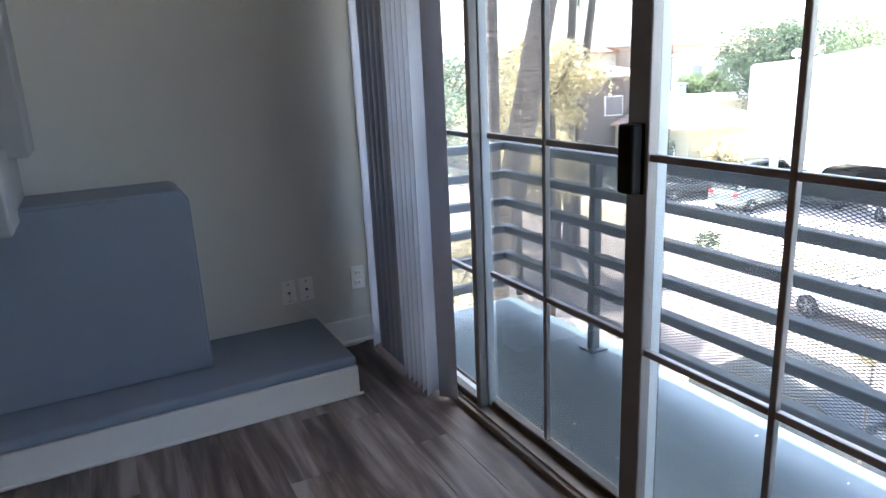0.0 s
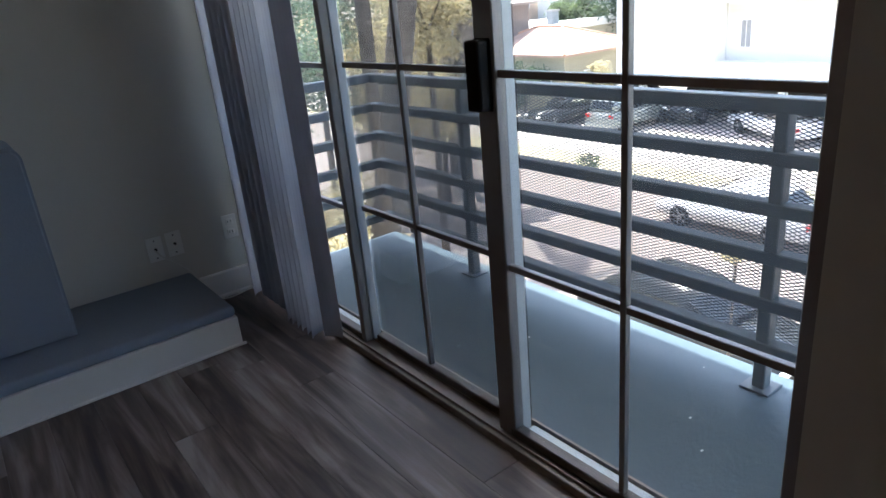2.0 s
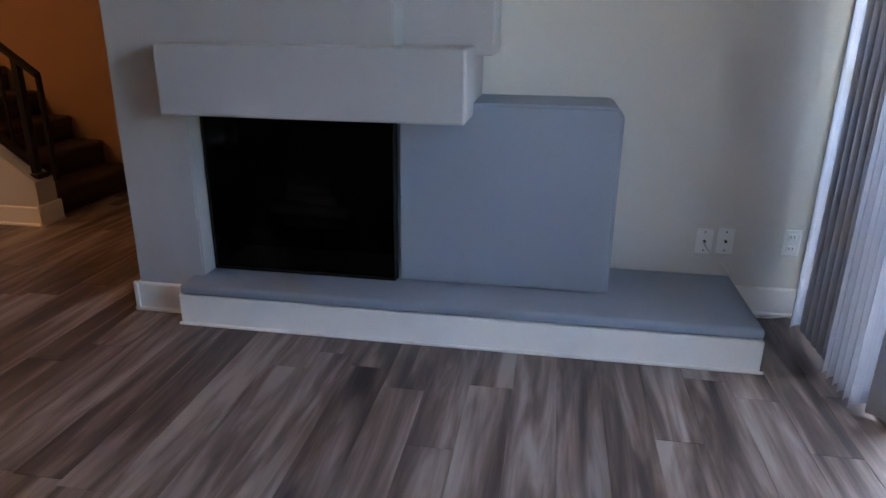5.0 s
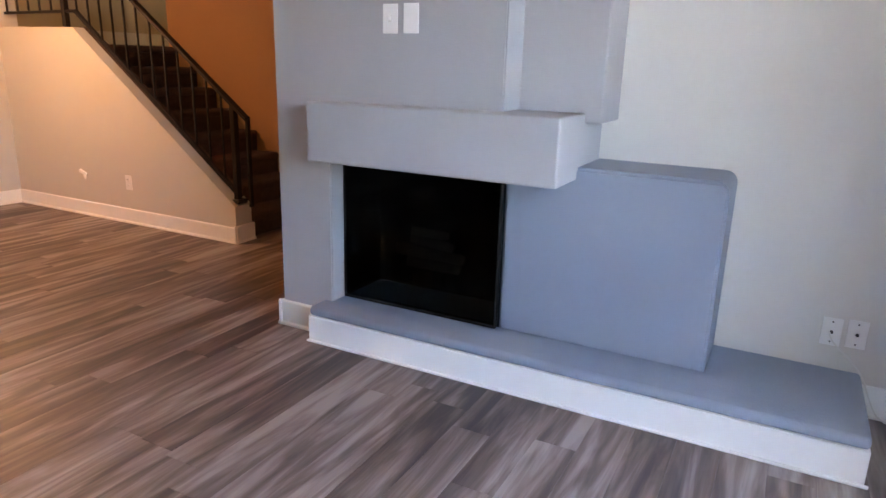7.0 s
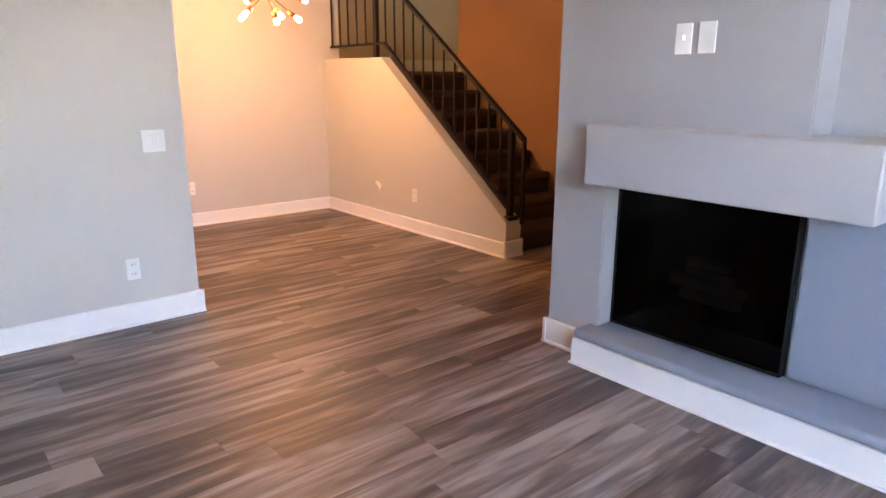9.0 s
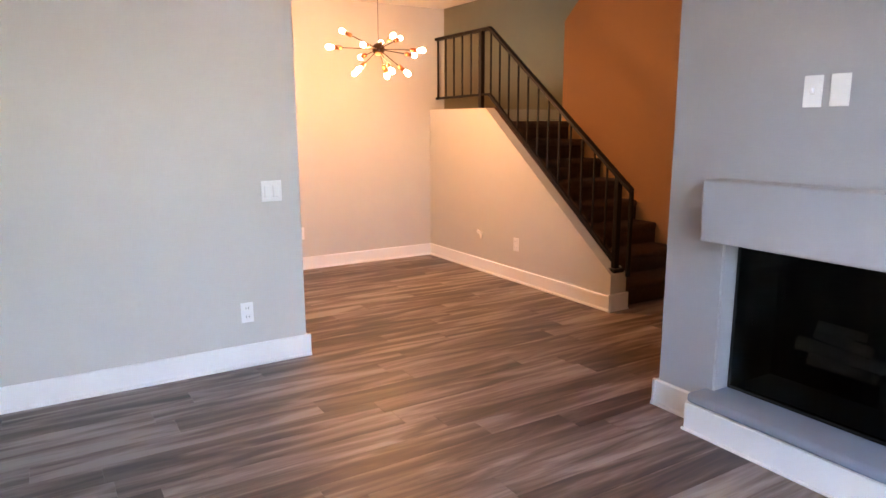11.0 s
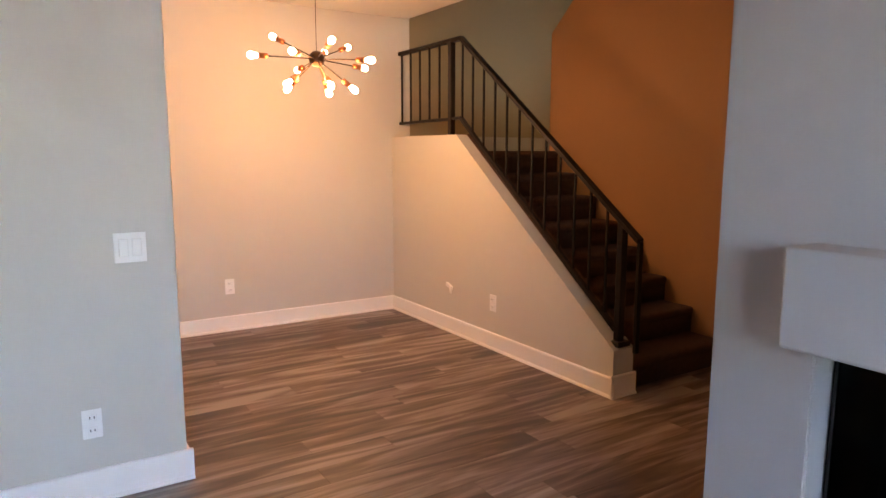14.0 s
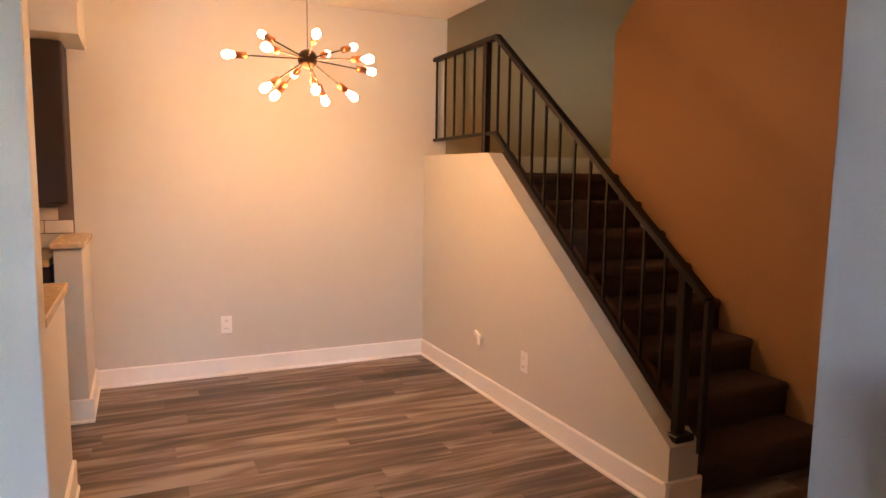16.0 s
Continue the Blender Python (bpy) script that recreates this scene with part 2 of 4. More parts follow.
M = {
    "wall": material("greige_paint", (0.60, 0.585, 0.535), 0.7, vary=0.025, scale=1.2, bump=0.10, bump_scale=160),
    "orange": material("terracotta_paint", (0.40, 0.215, 0.095), 0.7, vary=0.05, scale=1.5, bump=0.12, bump_scale=140),
    "ceiling": material("ceiling_paint", (0.82, 0.79, 0.72), 0.8, vary=0.03, scale=1.5, bump=0.25, bump_scale=90),
    "fire": material("warm_grey_paint", (0.40, 0.40, 0.41), 0.6, vary=0.035, scale=1.6, bump=0.12, bump_scale=110),
    "slab": material("blue_grey_paint", (0.26, 0.295, 0.36), 0.6, vary=0.04, scale=1.6, bump=0.12, bump_scale=110),
    "hearth": material("hearth_paint", (0.25, 0.295, 0.37), 0.6, vary=0.05, scale=3, bump=0.2, bump_scale=90),
    "white": material("white_trim_paint", (0.87, 0.865, 0.84), 0.38, vary=0.02, scale=4),
    "plate": material("white_plastic", (0.90, 0.90, 0.88), 0.25, vary=0.01),
    "slot": material("dark_slot", (0.03, 0.03, 0.03), 0.6),
    "fireglass": glass_material("smoked_fire_glass", (0.36, 0.36, 0.36), 0.010),
    "soot": material("firebox_steel", (0.006, 0.015, 0.016), 0.55),
    "plank": plank_material(),
    "under": material("subfloor", (0.05, 0.045, 0.04), 0.9),
    "alu": material("bronze_aluminium", (0.25, 0.24, 0.24), 0.45, 0.4, vary=0.1, scale=12),
    "pale": material("pale_daylit_alu_and_flakes", (0.50, 0.56, 0.60), 0.4, 0.1, vary=0.08, scale=10),
    "bronzerail": material("dark_bronze_aluminium", (0.11, 0.10, 0.095), 0.45, 0.4, vary=0.12, scale=12),
    "track": material("worn_sill_aluminium", (0.25, 0.225, 0.205), 0.5, 0.4, vary=0.2, scale=9),
    "glass": glass_material("clear_glass", dust=0.010),
    "screen": screen_material(),
    "black": material("black_enamel", (0.010, 0.009, 0.009), 0.7, vary=0.2, scale=8, spec=0.2),
    "iron": material("wrought_iron_paint", (0.006, 0.0035, 0.003), 0.42, vary=0.25, scale=10, bump=0.05, spec=0.28),
    "blind": leafy("grey_vinyl_vane", (0.40, 0.40, 0.44), (0.46, 0.47, 0.52), 0.03, 0.33),
    "carpet": material("brown_carpet", (0.080, 0.044, 0.032), 1.0, vary=0.35, scale=30, bump=1.0, bump_scale=420, fine=0.3),
    "balcony": material("balcony_coating", (0.056, 0.092, 0.122), 0.5, vary=0.12, scale=2.5, bump=0.15, bump_scale=70, spec=0.35),
    "rail": material("blue_grey_rail_paint", (0.086, 0.110, 0.134), 0.5, vary=0.10, scale=6, bump=0.1),
    "mesh": material("expanded_metal_paint", (0.10, 0.12, 0.14), 0.5, 0.2, vary=0.1),
    "copper": material("aged_copper", (0.42, 0.17, 0.07), 0.3, 0.95, vary=0.15, scale=20),
    "bronze": material("dark_bronze", (0.05, 0.03, 0.02), 0.32, 0.8, vary=0.2, scale=20),
    "bulb": emissive("lit_bulb", (1.0, 0.74, 0.45), 1.1),
    "cord": material("white_cable", (0.75, 0.74, 0.70), 0.45),
    "cabinet": material("espresso_cabinet", (0.022, 0.010, 0.009), 0.6, vary=0.2, scale=8),
    "tile": material("white_subway_tile", (0.72, 0.68, 0.62), 0.18, vary=0.02, obj_var=0.05),
    "grout": material("dark_grout", (0.16, 0.13, 0.11), 0.9),
    "counter": material("tan_stone_counter", (0.55, 0.42, 0.27), 0.25, vary=0.25, scale=40),
    "asphalt": material("sun_bleached_asphalt", (0.23, 0.195, 0.175), 0.9, vary=0.15, scale=0.4, bump=0.4, bump_scale=60),
    "concrete": material("sunlit_concrete", (0.50, 0.46, 0.42), 0.85, vary=0.12, scale=0.8, bump=0.3, bump_scale=40),
    "earth": material("dry_grass_strip", (0.42, 0.38, 0.25), 1.0, vary=0.35, scale=1.6, bump=0.8, bump_scale=12),
    "stucco": material("white_stucco", (0.80, 0.79, 0.75), 0.85, vary=0.03, scale=0.6, bump=0.3, bump_scale=30),
    "stucco2": material("cream_stucco", (0.72, 0.68, 0.58), 0.85, vary=0.05, scale=0.6, bump=0.3, bump_scale=30),
    "stucco3": material("tan_stucco", (0.60, 0.46, 0.35), 0.85, vary=0.05, scale=0.6, bump=0.3, bump_scale=30),
    "roofwhite": material("pale_roofing", (0.76, 0.74, 0.71), 0.8, vary=0.05, scale=0.8),
    "rooftile": material("terracotta_roof", (0.50, 0.28, 0.19), 0.8, vary=0.2, scale=2),
    "roofgrey": material("grey_brown_roofing", (0.30, 0.26, 0.23), 0.9, vary=0.2, scale=2),
    "winglass": material("dark_window_glass", (0.20, 0.22, 0.24), 0.1, vary=0.2),
    "winpale": material("pale_window_glass", (0.30, 0.31, 0.33), 0.15, vary=0.1),
    "leaf": leafy("green_leaves", (0.115, 0.15, 0.075), (0.16, 0.21, 0.10)),
    "leafdark": leafy("dark_green_leaves", (0.075, 0.105, 0.07), (0.10, 0.14, 0.08)),
    "leafgold": leafy("golden_leaves", (0.45, 0.40, 0.26), (0.52, 0.46, 0.28), share=0.5),
    "leafteal": leafy("blue_green_leaves", (0.085, 0.115, 0.085), (0.12, 0.17, 0.115)),
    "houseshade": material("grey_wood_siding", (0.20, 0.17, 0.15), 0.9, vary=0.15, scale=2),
    "bayshade": material("shaded_concrete_block", (0.24, 0.21, 0.19), 0.95, vary=0.2, scale=1),
    "cream": material("cream_paint", (0.42, 0.39, 0.29), 0.85, vary=0.06, scale=0.6, bump=0.3, bump_scale=30),
    "rooffaded": material("faded_terracotta_roof", (0.52, 0.36, 0.28), 0.85, vary=0.35, scale=1.2),
    "bark": bark_material(),
    "carwhite": material("white_car_paint", (0.80, 0.80, 0.80), 0.22, vary=0.01),
    "cardark": material("dark_car_paint", (0.025, 0.028, 0.03), 0.2, vary=0.05),
    "carsilver": material("silver_green_car_paint", (0.42, 0.45, 0.42), 0.25, 0.4, vary=0.03),
    "carglass": material("car_glass", (0.012, 0.014, 0.016), 0.06, vary=0.1),
    "tyre": material("tyre_rubber", (0.02, 0.02, 0.02), 0.85),
    "rim": material("alloy_rim", (0.35, 0.35, 0.36), 0.35, 0.8),
    "red": material("red_lamp", (0.55, 0.02, 0.02), 0.25),
}


# ---- mesh helpers ----
def link(name, bm, mat, parent=None, label="", smooth=False):
    me = bpy.data.meshes.new(name)
    if smooth:
        for f in bm.faces:
            f.smooth = True
    bm.normal_update()
    bm.to_mesh(me)
    bm.free()
    me.materials.append(mat)
    ob = new(name, me)
    if parent:
        ob.parent = parent
    if label:
        ob["label"] = label
    return ob


def part(name, bm, mat, parent, label="", smooth=False):
    return link(name, bm, mat, parent, label, smooth)


def thing(name, at=(0, 0, 0), label="", category="", group="", rz=0.0):
    ob = new(name)
    ob.empty_display_size = 0.1
    ob.matrix_basis = pose(*at, 0, 0, rz)
    return tagged(ob, label, category, group)


def structure(name, bm, mat, label="", category=""):
    return tagged(link(name, bm, mat), label, category, "", "structure")


def box(bm, a, b, bevel=0.0, segs=1):
    """A box between two corners, its edges bevelled."""
    lo, hi = [min(p, q) for p, q in zip(a, b)], [max(p, q) for p, q in zip(a, b)]
    m = Matrix.Translation([(p + q) / 2 for p, q in zip(lo, hi)]) @ Matrix.Diagonal([*(q - p for p, q in zip(lo, hi)), 1])
    made = bmesh.ops.create_cube(bm, size=1, matrix=m)
    if bevel:
        edges = list({e for v in made["verts"] for e in v.link_edges})
        bmesh.ops.bevel(bm, geom=edges, offset=bevel, segments=segs, affect="EDGES", profile=0.5, clamp_overlap=True)
    return bm


def boxes(*pairs, bevel=0.0, segs=1):
    bm = bmesh.new()
    for a, b in pairs:
        box(bm, a, b, bevel, segs)
    return bm


def rod(bm, a, b, r, r2=None, n=10):
    """A tapered round bar from a to b."""
    a, b = Vector(a), Vector(b)
    m = Matrix.Translation((a + b) / 2) @ (b - a).to_track_quat("Z", "Y").to_matrix().to_4x4()
    bmesh.ops.create_cone(bm, cap_ends=True, segments=n, radius1=r, radius2=r if r2 is None else r2, depth=(b - a).length, matrix=m)
    return bm


def bar(bm, a, b, w, h, bevel=0.002):
    """A square-section bar from a to b."""
    a, b = Vector(a), Vector(b)
    q = (b - a).to_track_quat("X", "Z").to_matrix().to_4x4()
    made = bmesh.ops.create_cube(bm, size=1, matrix=Matrix.Translation((a + b) / 2) @ q @ Matrix.Diagonal(((b - a).length, w, h, 1)))
    if bevel:
        bmesh.ops.bevel(bm, geom=list({e for v in made["verts"] for e in v.link_edges}), offset=bevel, segments=1, affect="EDGES", clamp_overlap=True)
    return bm


def prism(bm, points, axis, lo, hi):
    """A polygon pushed out along an axis. points: pairs of the two other coordinates in order."""
    def at(p, d):
        c = list(p)
        c.insert(axis, d)
        return c
    v0, v1 = [bm.verts.new(at(p, lo)) for p in points], [bm.verts.new(at(p, hi)) for p in points]
    bm.faces.new(v0)
    bm.faces.new(v1[::-1])
    k = len(points)
    for i in range(k):
        bm.faces.new((v0[i], v1[i], v1[(i + 1) % k], v0[(i + 1) % k]))
    bmesh.ops.recalc_face_normals(bm, faces=bm.faces[:])
    return bm


def ball(bm, c, r, scale=(1, 1, 1), u=12, v=8):
    bmesh.ops.create_uvsphere(bm, u_segments=u, v_segments=v, radius=r, matrix=Matrix.Translation(c) @ Matrix.Diagonal((*scale, 1)))
    return bm


# ---- the large structure ----
structure("floor", boxes(((-6.5, -3.6, -0.20), (XD, 4.9, -0.012))), M["under"], "grey-brown wood-look vinyl plank floor in long staggered boards", "floor")
floor = bpy.data.objects["floor"]

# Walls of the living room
# Greige wall paint, darkened and tinted to carry the dim stairwell light
M["wallshade"] = material("shaded_greige_paint", (0.29, 0.24, 0.135), 0.7, vary=0.04, scale=1.4, bump=0.1, bump_scale=150)
structure("wall_stairwell", boxes(((XF - 0.15, 3.97, 0), (XF, 6.6, 5.2))), M["wallshade"], "greige painted wall at the back of the stairwell, its dimness put into the colour", "wall")
structure("wall_far", boxes(((XF - 0.15, -3.6, 0), (XF, 3.969, 5.2))), M["wall"], "greige painted wall at the back of the dining area, warm in the lamp light", "wall")
structure("wall_switches", boxes(((XL - 0.14, -3.6, 0), (XL, YL, CEIL)), bevel=0.004), M["wall"], "greige painted living room wall with a switch and a socket", "wall")
structure("wall_back", boxes(((XF, -3.75, 0), (XD, -3.6, CEIL))), M["wall"], "greige painted wall", "wall")
# Greige paint lightened for the hearth wall, making up for missing daylight
M["wall_lit"] = material("lit_greige_paint", (0.70, 0.685, 0.635), 0.7, vary=0.025, scale=1.2, bump=0.10, bump_scale=160)
structure("wall_hearth", boxes(((-0.70, YH, 0), (XD + 0.2, YH + 0.15, CEIL))), M["wall_lit"], "greige painted wall beside the fireplace", "wall")
structure("wall_glass", boxes(((XD, -3.6, -0.2), (XD + 0.2, 0.564, CEIL)), ((XD, 3.2, -0.2), (XD + 0.2, YH, CEIL)), ((XD, 0.56, 2.22), (XD + 0.2, 3.2, CEIL))), M["wall"], "greige wall round the sliding glass door", "wall")
bm = bmesh.new()
prism(bm, [(XF, 0.0), (-2.355, 0.0), (-2.355, 0.272), (-3.965, 1.505), (XF, 1.505)], 1, YS, YS + 0.16)
structure("wall_stair", bm, M["wall"], "sloping greige half wall along the staircase", "wall")
bm = bmesh.new()
prism(bm, [(-4.13, 0.0), (2.2, 0.0), (2.2, 5.2), (-3.3, 5.2), (-3.39, 3.02), (-4.13, 2.345)], 1, 4.85, 5.0)
structure("wall_orange", bm, M["orange"], "terracotta orange accent wall beside the staircase", "wall")
# Landing walls take the same darkened greige, shade included in the colour
structure("wall_landing", boxes(((XF, 6.45, 1.2), (-1.5, 6.6, 5.2)), ((-3.3, 5.0, 1.2), (-3.15, 6.45, 5.2))), M["wallshade"], "greige wall above the stair landing", "wall")
structure("wall_stair_end", boxes(((-0.70, YH + 0.15, 0), (-0.55, 4.85, 5.2))), M["wall"], "greige wall at the foot of the stairs", "wall")

# Ceilings
structure("ceiling", boxes(((XF, -3.6, CEIL), (XD + 0.2, 3.96, CEIL + 0.25)), ((-1.0, 3.96, CEIL), (2.2, 4.85, CEIL + 0.25)), bevel=0.0), M["ceiling"], "cream painted flat ceiling", "ceiling")
structure("ceiling_upper", boxes(((XF - 0.15, 3.96, 5.2), (2.2, 6.6, 5.4))), M["ceiling"], "ceiling high above the stairwell", "ceiling")
structure("wall_upper", boxes(((XF, 3.81, CEIL + 0.25), (2.2, 3.96, 5.2))), M["wall"], "wall above the dining ceiling", "wall")

# Chimney breast in two steps
bm = bmesh.new()
prism(bm, [(-1.05, 0), (-0.74, 0), (-0.74, 1.10), (0.11, 1.10), (0.11, CEIL), (-1.05, CEIL)], 1, 2.80, 3.40)
bmesh.ops.bevel(bm, geom=[e for e in bm.edges if all(abs(v.co.y - 2.80) < 1e-4 for v in e.verts)], offset=0.006, segments=2, affect="EDGES")
chim = structure("wall_chimney", bm, M["fire"], "blue-grey painted chimney breast above the fireplace", "chimney breast")
structure("wall_chimney_step", boxes(((0.1, 2.973, 1.104), (0.46, YH, CEIL)), bevel=0.006), M["fire"], "blue-grey painted stepped side of the chimney breast", "chimney breast")
bm = boxes(((-1.05, 3.40, 0), (-0.70, 3.45, CEIL)))
structure("wall_chimney_back", bm, M["wall"], "wall behind the chimney breast", "wall")


# Baseboards with a small shoe
def baseboard(a, b, out, name="baseboard", h=0.13):
    """From a to b along a wall, out: the way that it faces."""
    bm = bmesh.new()
    a, b, o = Vector((*a, 0)), Vector((*b, 0)), Vector((*out, 0))
    d = (b - a).normalized()
    prof = [(0.0, 0.0), (0.024, 0.0), (0.024, 0.010), (0.015, 0.018), (0.015, h - 0.006), (0.010, h), (0.0, h)]
    rings = [[bm.verts.new(p + o * x + Vector((0, 0, z + 0.0))) for x, z in prof] for p in (a, b)]
    k = len(prof)
    for i in range(k):
        bm.faces.new((rings[0][i], rings[1][i], rings[1][(i + 1) % k], rings[0][(i + 1) % k]))
    bm.faces.new(rings[0])
    bm.faces.new(rings[1][::-1])
    bmesh.ops.recalc_face_normals(bm, faces=bm.faces[:])
    return structure(name, bm, M["white"], "white painted baseboard with a thin shoe moulding", "baseboard")


baseboard((XF, YL), (XF, YS), (1, 0), h=0.118)
baseboard((XF + 0.001, YS), (-2.33, YS), (0, -1), h=0.118)
baseboard((-2.355, YS - 0.024), (-2.355, YS + 0.175), (1, 0))
baseboard((XL, -3.6), (XL, YL + 0.024), (1, 0))
baseboard((XL + 0.001, YL), (XL - 0.14, YL), (0, 1))
baseboard((-1.074, 2.80), (-0.80, 2.80), (0, -1))
baseboard((-1.05, 2.776), (-1.05, 3.45), (-1, 0))
baseboard((1.50, YH), (XD, YH), (0, -1))
baseboard((-2.3, 4.85), (-0.72, 4.85), (0, -1))
for a, b, o in (((XF, 3.96), (XF, 6.45), (1, 0)),):
    bb = baseboard(a, b, o)
    bb.location.z = 1.39
    # Darker paint than the other baseboards stands in for shade on the landing
    bb.data.materials[0] = M["cream"]
    bb["label"] = "baseboard along the stair landing, coloured darker for the shade there"


# ---- hearth and fireplace ----
def hearth():
    t = thing("hearth", (-0.8, 2.68, 0), "low raised hearth, blue-grey painted top over a white painted base", "hearth")
    part("base", boxes(((0.0, 0.004, 0), (2.32, 0.565, 0.13)), bevel=0.003), M["white"], t, "white painted base board")
    part("shoe", boxes(((-0.006, -0.008, 0), (2.332, 0.0038, 0.012)), bevel=0.003), M["white"], t)
    part("top", boxes(((0.002, 0.006, 0.131), (2.318, 0.569, 0.178)), bevel=0.018, segs=4), M["hearth"], t, "blue-grey painted top with a rounded edge", True)
    return t


hearth()


def fireplace():
    t = thing("fireplace", (-0.325, 2.89, 0.18), "built-in fireplace with a black glass front and a log set", "fireplace")
    w, h = 0.41, 0.74
    part("frame", boxes(((-w, 0.0, 0), (-w + 0.008, 0.03, h)), ((w - 0.008, 0.0, 0), (w, 0.03, h)), ((-w, 0.0, 0), (w, 0.03, 0.012)), bevel=0.002), M["black"], t)
    part("glass_panel", boxes(((-w + 0.008, 0.010, 0.012), (w - 0.008, 0.016, h))), M["fireglass"], t, "dark reflective fire glass")
    return t


fireplace()
# slab beside the firebox
bm = bmesh.new()
x0, x1, z0, z1, r = 0.09, 0.966, 0.176, 0.932, 0.05
arc = [(x1 - r + r * math.cos(a), z1 - r + r * math.sin(a)) for a in [radians(d) for d in (0, 18, 36, 54, 72, 90)]]
prism(bm, [(x0, z0), (x1, z0), *arc, (x0, z1)], 1, 2.912, YH + 0.003)
bmesh.ops.bevel(bm, geom=[e for e in bm.edges if all(abs(v.co.y - 2.912) < 1e-4 for v in e.verts)], offset=0.014, segments=3, affect="EDGES")
slab = tagged(link("fireplace_surround", bm, M["slab"]), "blue-grey painted surround with a rounded top corner, standing on the hearth", "fireplace surround")
mantel = tagged(link("mantel", boxes(((-0.764, 2.66, 0.882), (0.393, YH - 0.002, 1.142)), bevel=0.008, segs=2), M["fire"]), "thick boxy blue-grey painted mantel above the firebox", "mantel")


# ---- sliding door ----
def door_panel(name, x, y0, y1, muntin_y, label, edge="alu", wide=0.0, first=0.05):
    t = tagged(new(name), label, "glass door", "", "structure")
    z0, z1, w = 0.03, 2.19, 0.05
    for n, a, b in (("stile", (x - 0.018, y0, z0), (x + 0.018, y0 + first, z1)), ("stile", (x - 0.018, y1 - (w + wide if wide >= 0 else -wide), z0), (x + 0.018, y1, z1)),
                    ("rail", (x - 0.018, y0 + first, z0), (x + 0.018, y1 - w, z0 + 0.03)), ("rail", (x - 0.018, y0 + first, z1 - 0.045), (x + 0.018, y1 - w, z1))):
        part(n, boxes((a, b), bevel=0.003), M[edge if n == "stile" else "bronzerail"], t)
    part("muntin", boxes(((x - 0.010, muntin_y - 0.0085, z0 + 0.03), (x + 0.010, muntin_y + 0.0085, z1 - 0.045)), bevel=0.002), M["alu"], t)
    levels = [0.587, 1.106, 1.626]
    for z in levels:
        part("muntin", boxes(((x - 0.0092, y0 + first, z - 0.0095), (x + 0.0092, muntin_y - 0.0089, z + 0.0095)), ((x - 0.0092, muntin_y + 0.0089, z - 0.0095), (x + 0.0092, y1 - w, z + 0.0095)), bevel=0.002), M["alu"], t)
    g = part("pane", boxes(((x - 0.002, y0 + first - 0.004, z0 + 0.026), (x + 0.002, y1 - w + 0.004, z1 - 0.041))), M["glass"], t)
    g.visible_shadow = False
    return t


door_panel("door_1", 1.887, 0.56, 1.458, 1.003, "fixed glass panel in a bronze aluminium frame with muntins", wide=0.022)
# Stiles paler than the bronze frame: daylight on them is in the colour
mid = door_panel("door_2", 1.925, 1.392, 2.275, 1.881, "sliding glass panel in a bronze aluminium frame with muntins", "pale", -0.028)
screen = part("insect_screen", boxes(((1.9525, 1.40, 0.05), (1.9535, 2.25, 2.17))), M["screen"], mid, "fine dark insect screen")
screen.visible_shadow = False
door_panel("door_3", 1.887, 2.25, 3.18, 2.70, "fixed glass panel behind the vertical blind", first=0.032)
tr = structure("door_frame", boxes(((1.835, 0.52, -0.02), (1.975, 3.2, 0.026)), ((1.83, 0.50, -0.02), (1.99, 0.558, 2.21)), ((1.83, 3.182, -0.02), (1.99, 3.22, 2.21)), ((1.83, 0.5, 2.192), (1.99, 3.2, 2.24)), bevel=0.002), M["track"], "worn aluminium sill and frame of the sliding door", "door frame")
part("track", boxes(((1.852, 0.56, 0.0262), (1.858, 3.18, 0.036)), ((1.9055, 0.56, 0.0262), (1.9065, 3.18, 0.034)), ((1.955, 0.56, 0.0262), (1.963, 3.18, 0.045))), M["track"], tr)
# Pale strips laid on the sill where daylight brightens it
part("lit_sill_strip", boxes(((1.913, 0.562, 0.0262), (1.951, 1.388, 0.036)), ((1.913, 2.28, 0.0262), (1.951, 3.18, 0.036)), bevel=0.002), M["pale"], tr)


def door_handle():
    t = thing("door_handle", (1.865, 1.425, 1.10), "black pull handle of the sliding door", "door handle")
    part("plate", boxes(((0, -0.028, -0.086), (0.012, 0.032, 0.092)), bevel=0.003), M["black"], t)
    part("grip", boxes(((-0.036, -0.026, -0.084), (0.001, 0.028, 0.090)), bevel=0.008, segs=3), M["black"], t)
    return t


handle = door_handle()
handle.parent = mid


# ---- balcony ----
BX = 2.688
structure("balcony_floor", boxes(((2.0, -3.6, -0.25), (2.80, 3.42, -0.02)), bevel=0.006), M["balcony"], "blue-grey coated balcony floor with small marks", "balcony")
# Unseen overhang, added and sized so that no sun reaches the balcony floor
structure("balcony_shade_slab", boxes(((2.0, -3.6, 2.62), (3.3, 4.3, 2.85)), ((XF - 0.2, -3.8, 5.4), (2.9, 6.7, 5.6))), M["stucco2"], "unseen stucco slab and roof added to keep the sun off the balcony", "slab")
structure("facade", boxes(((2.02, -12, -6.2), (2.2, 12, -0.26)), ((2.02, 3.46, -0.25), (2.2, 12, 5.4)), ((2.02, -12, -0.25), (2.2, -3.65, 5.4)), ((2.02, -3.6, 2.86), (2.2, 3.42, 5.4))), M["stucco2"], "stucco front of the building", "facade")


chips = bmesh.new()
chip_rng = random.Random(8)
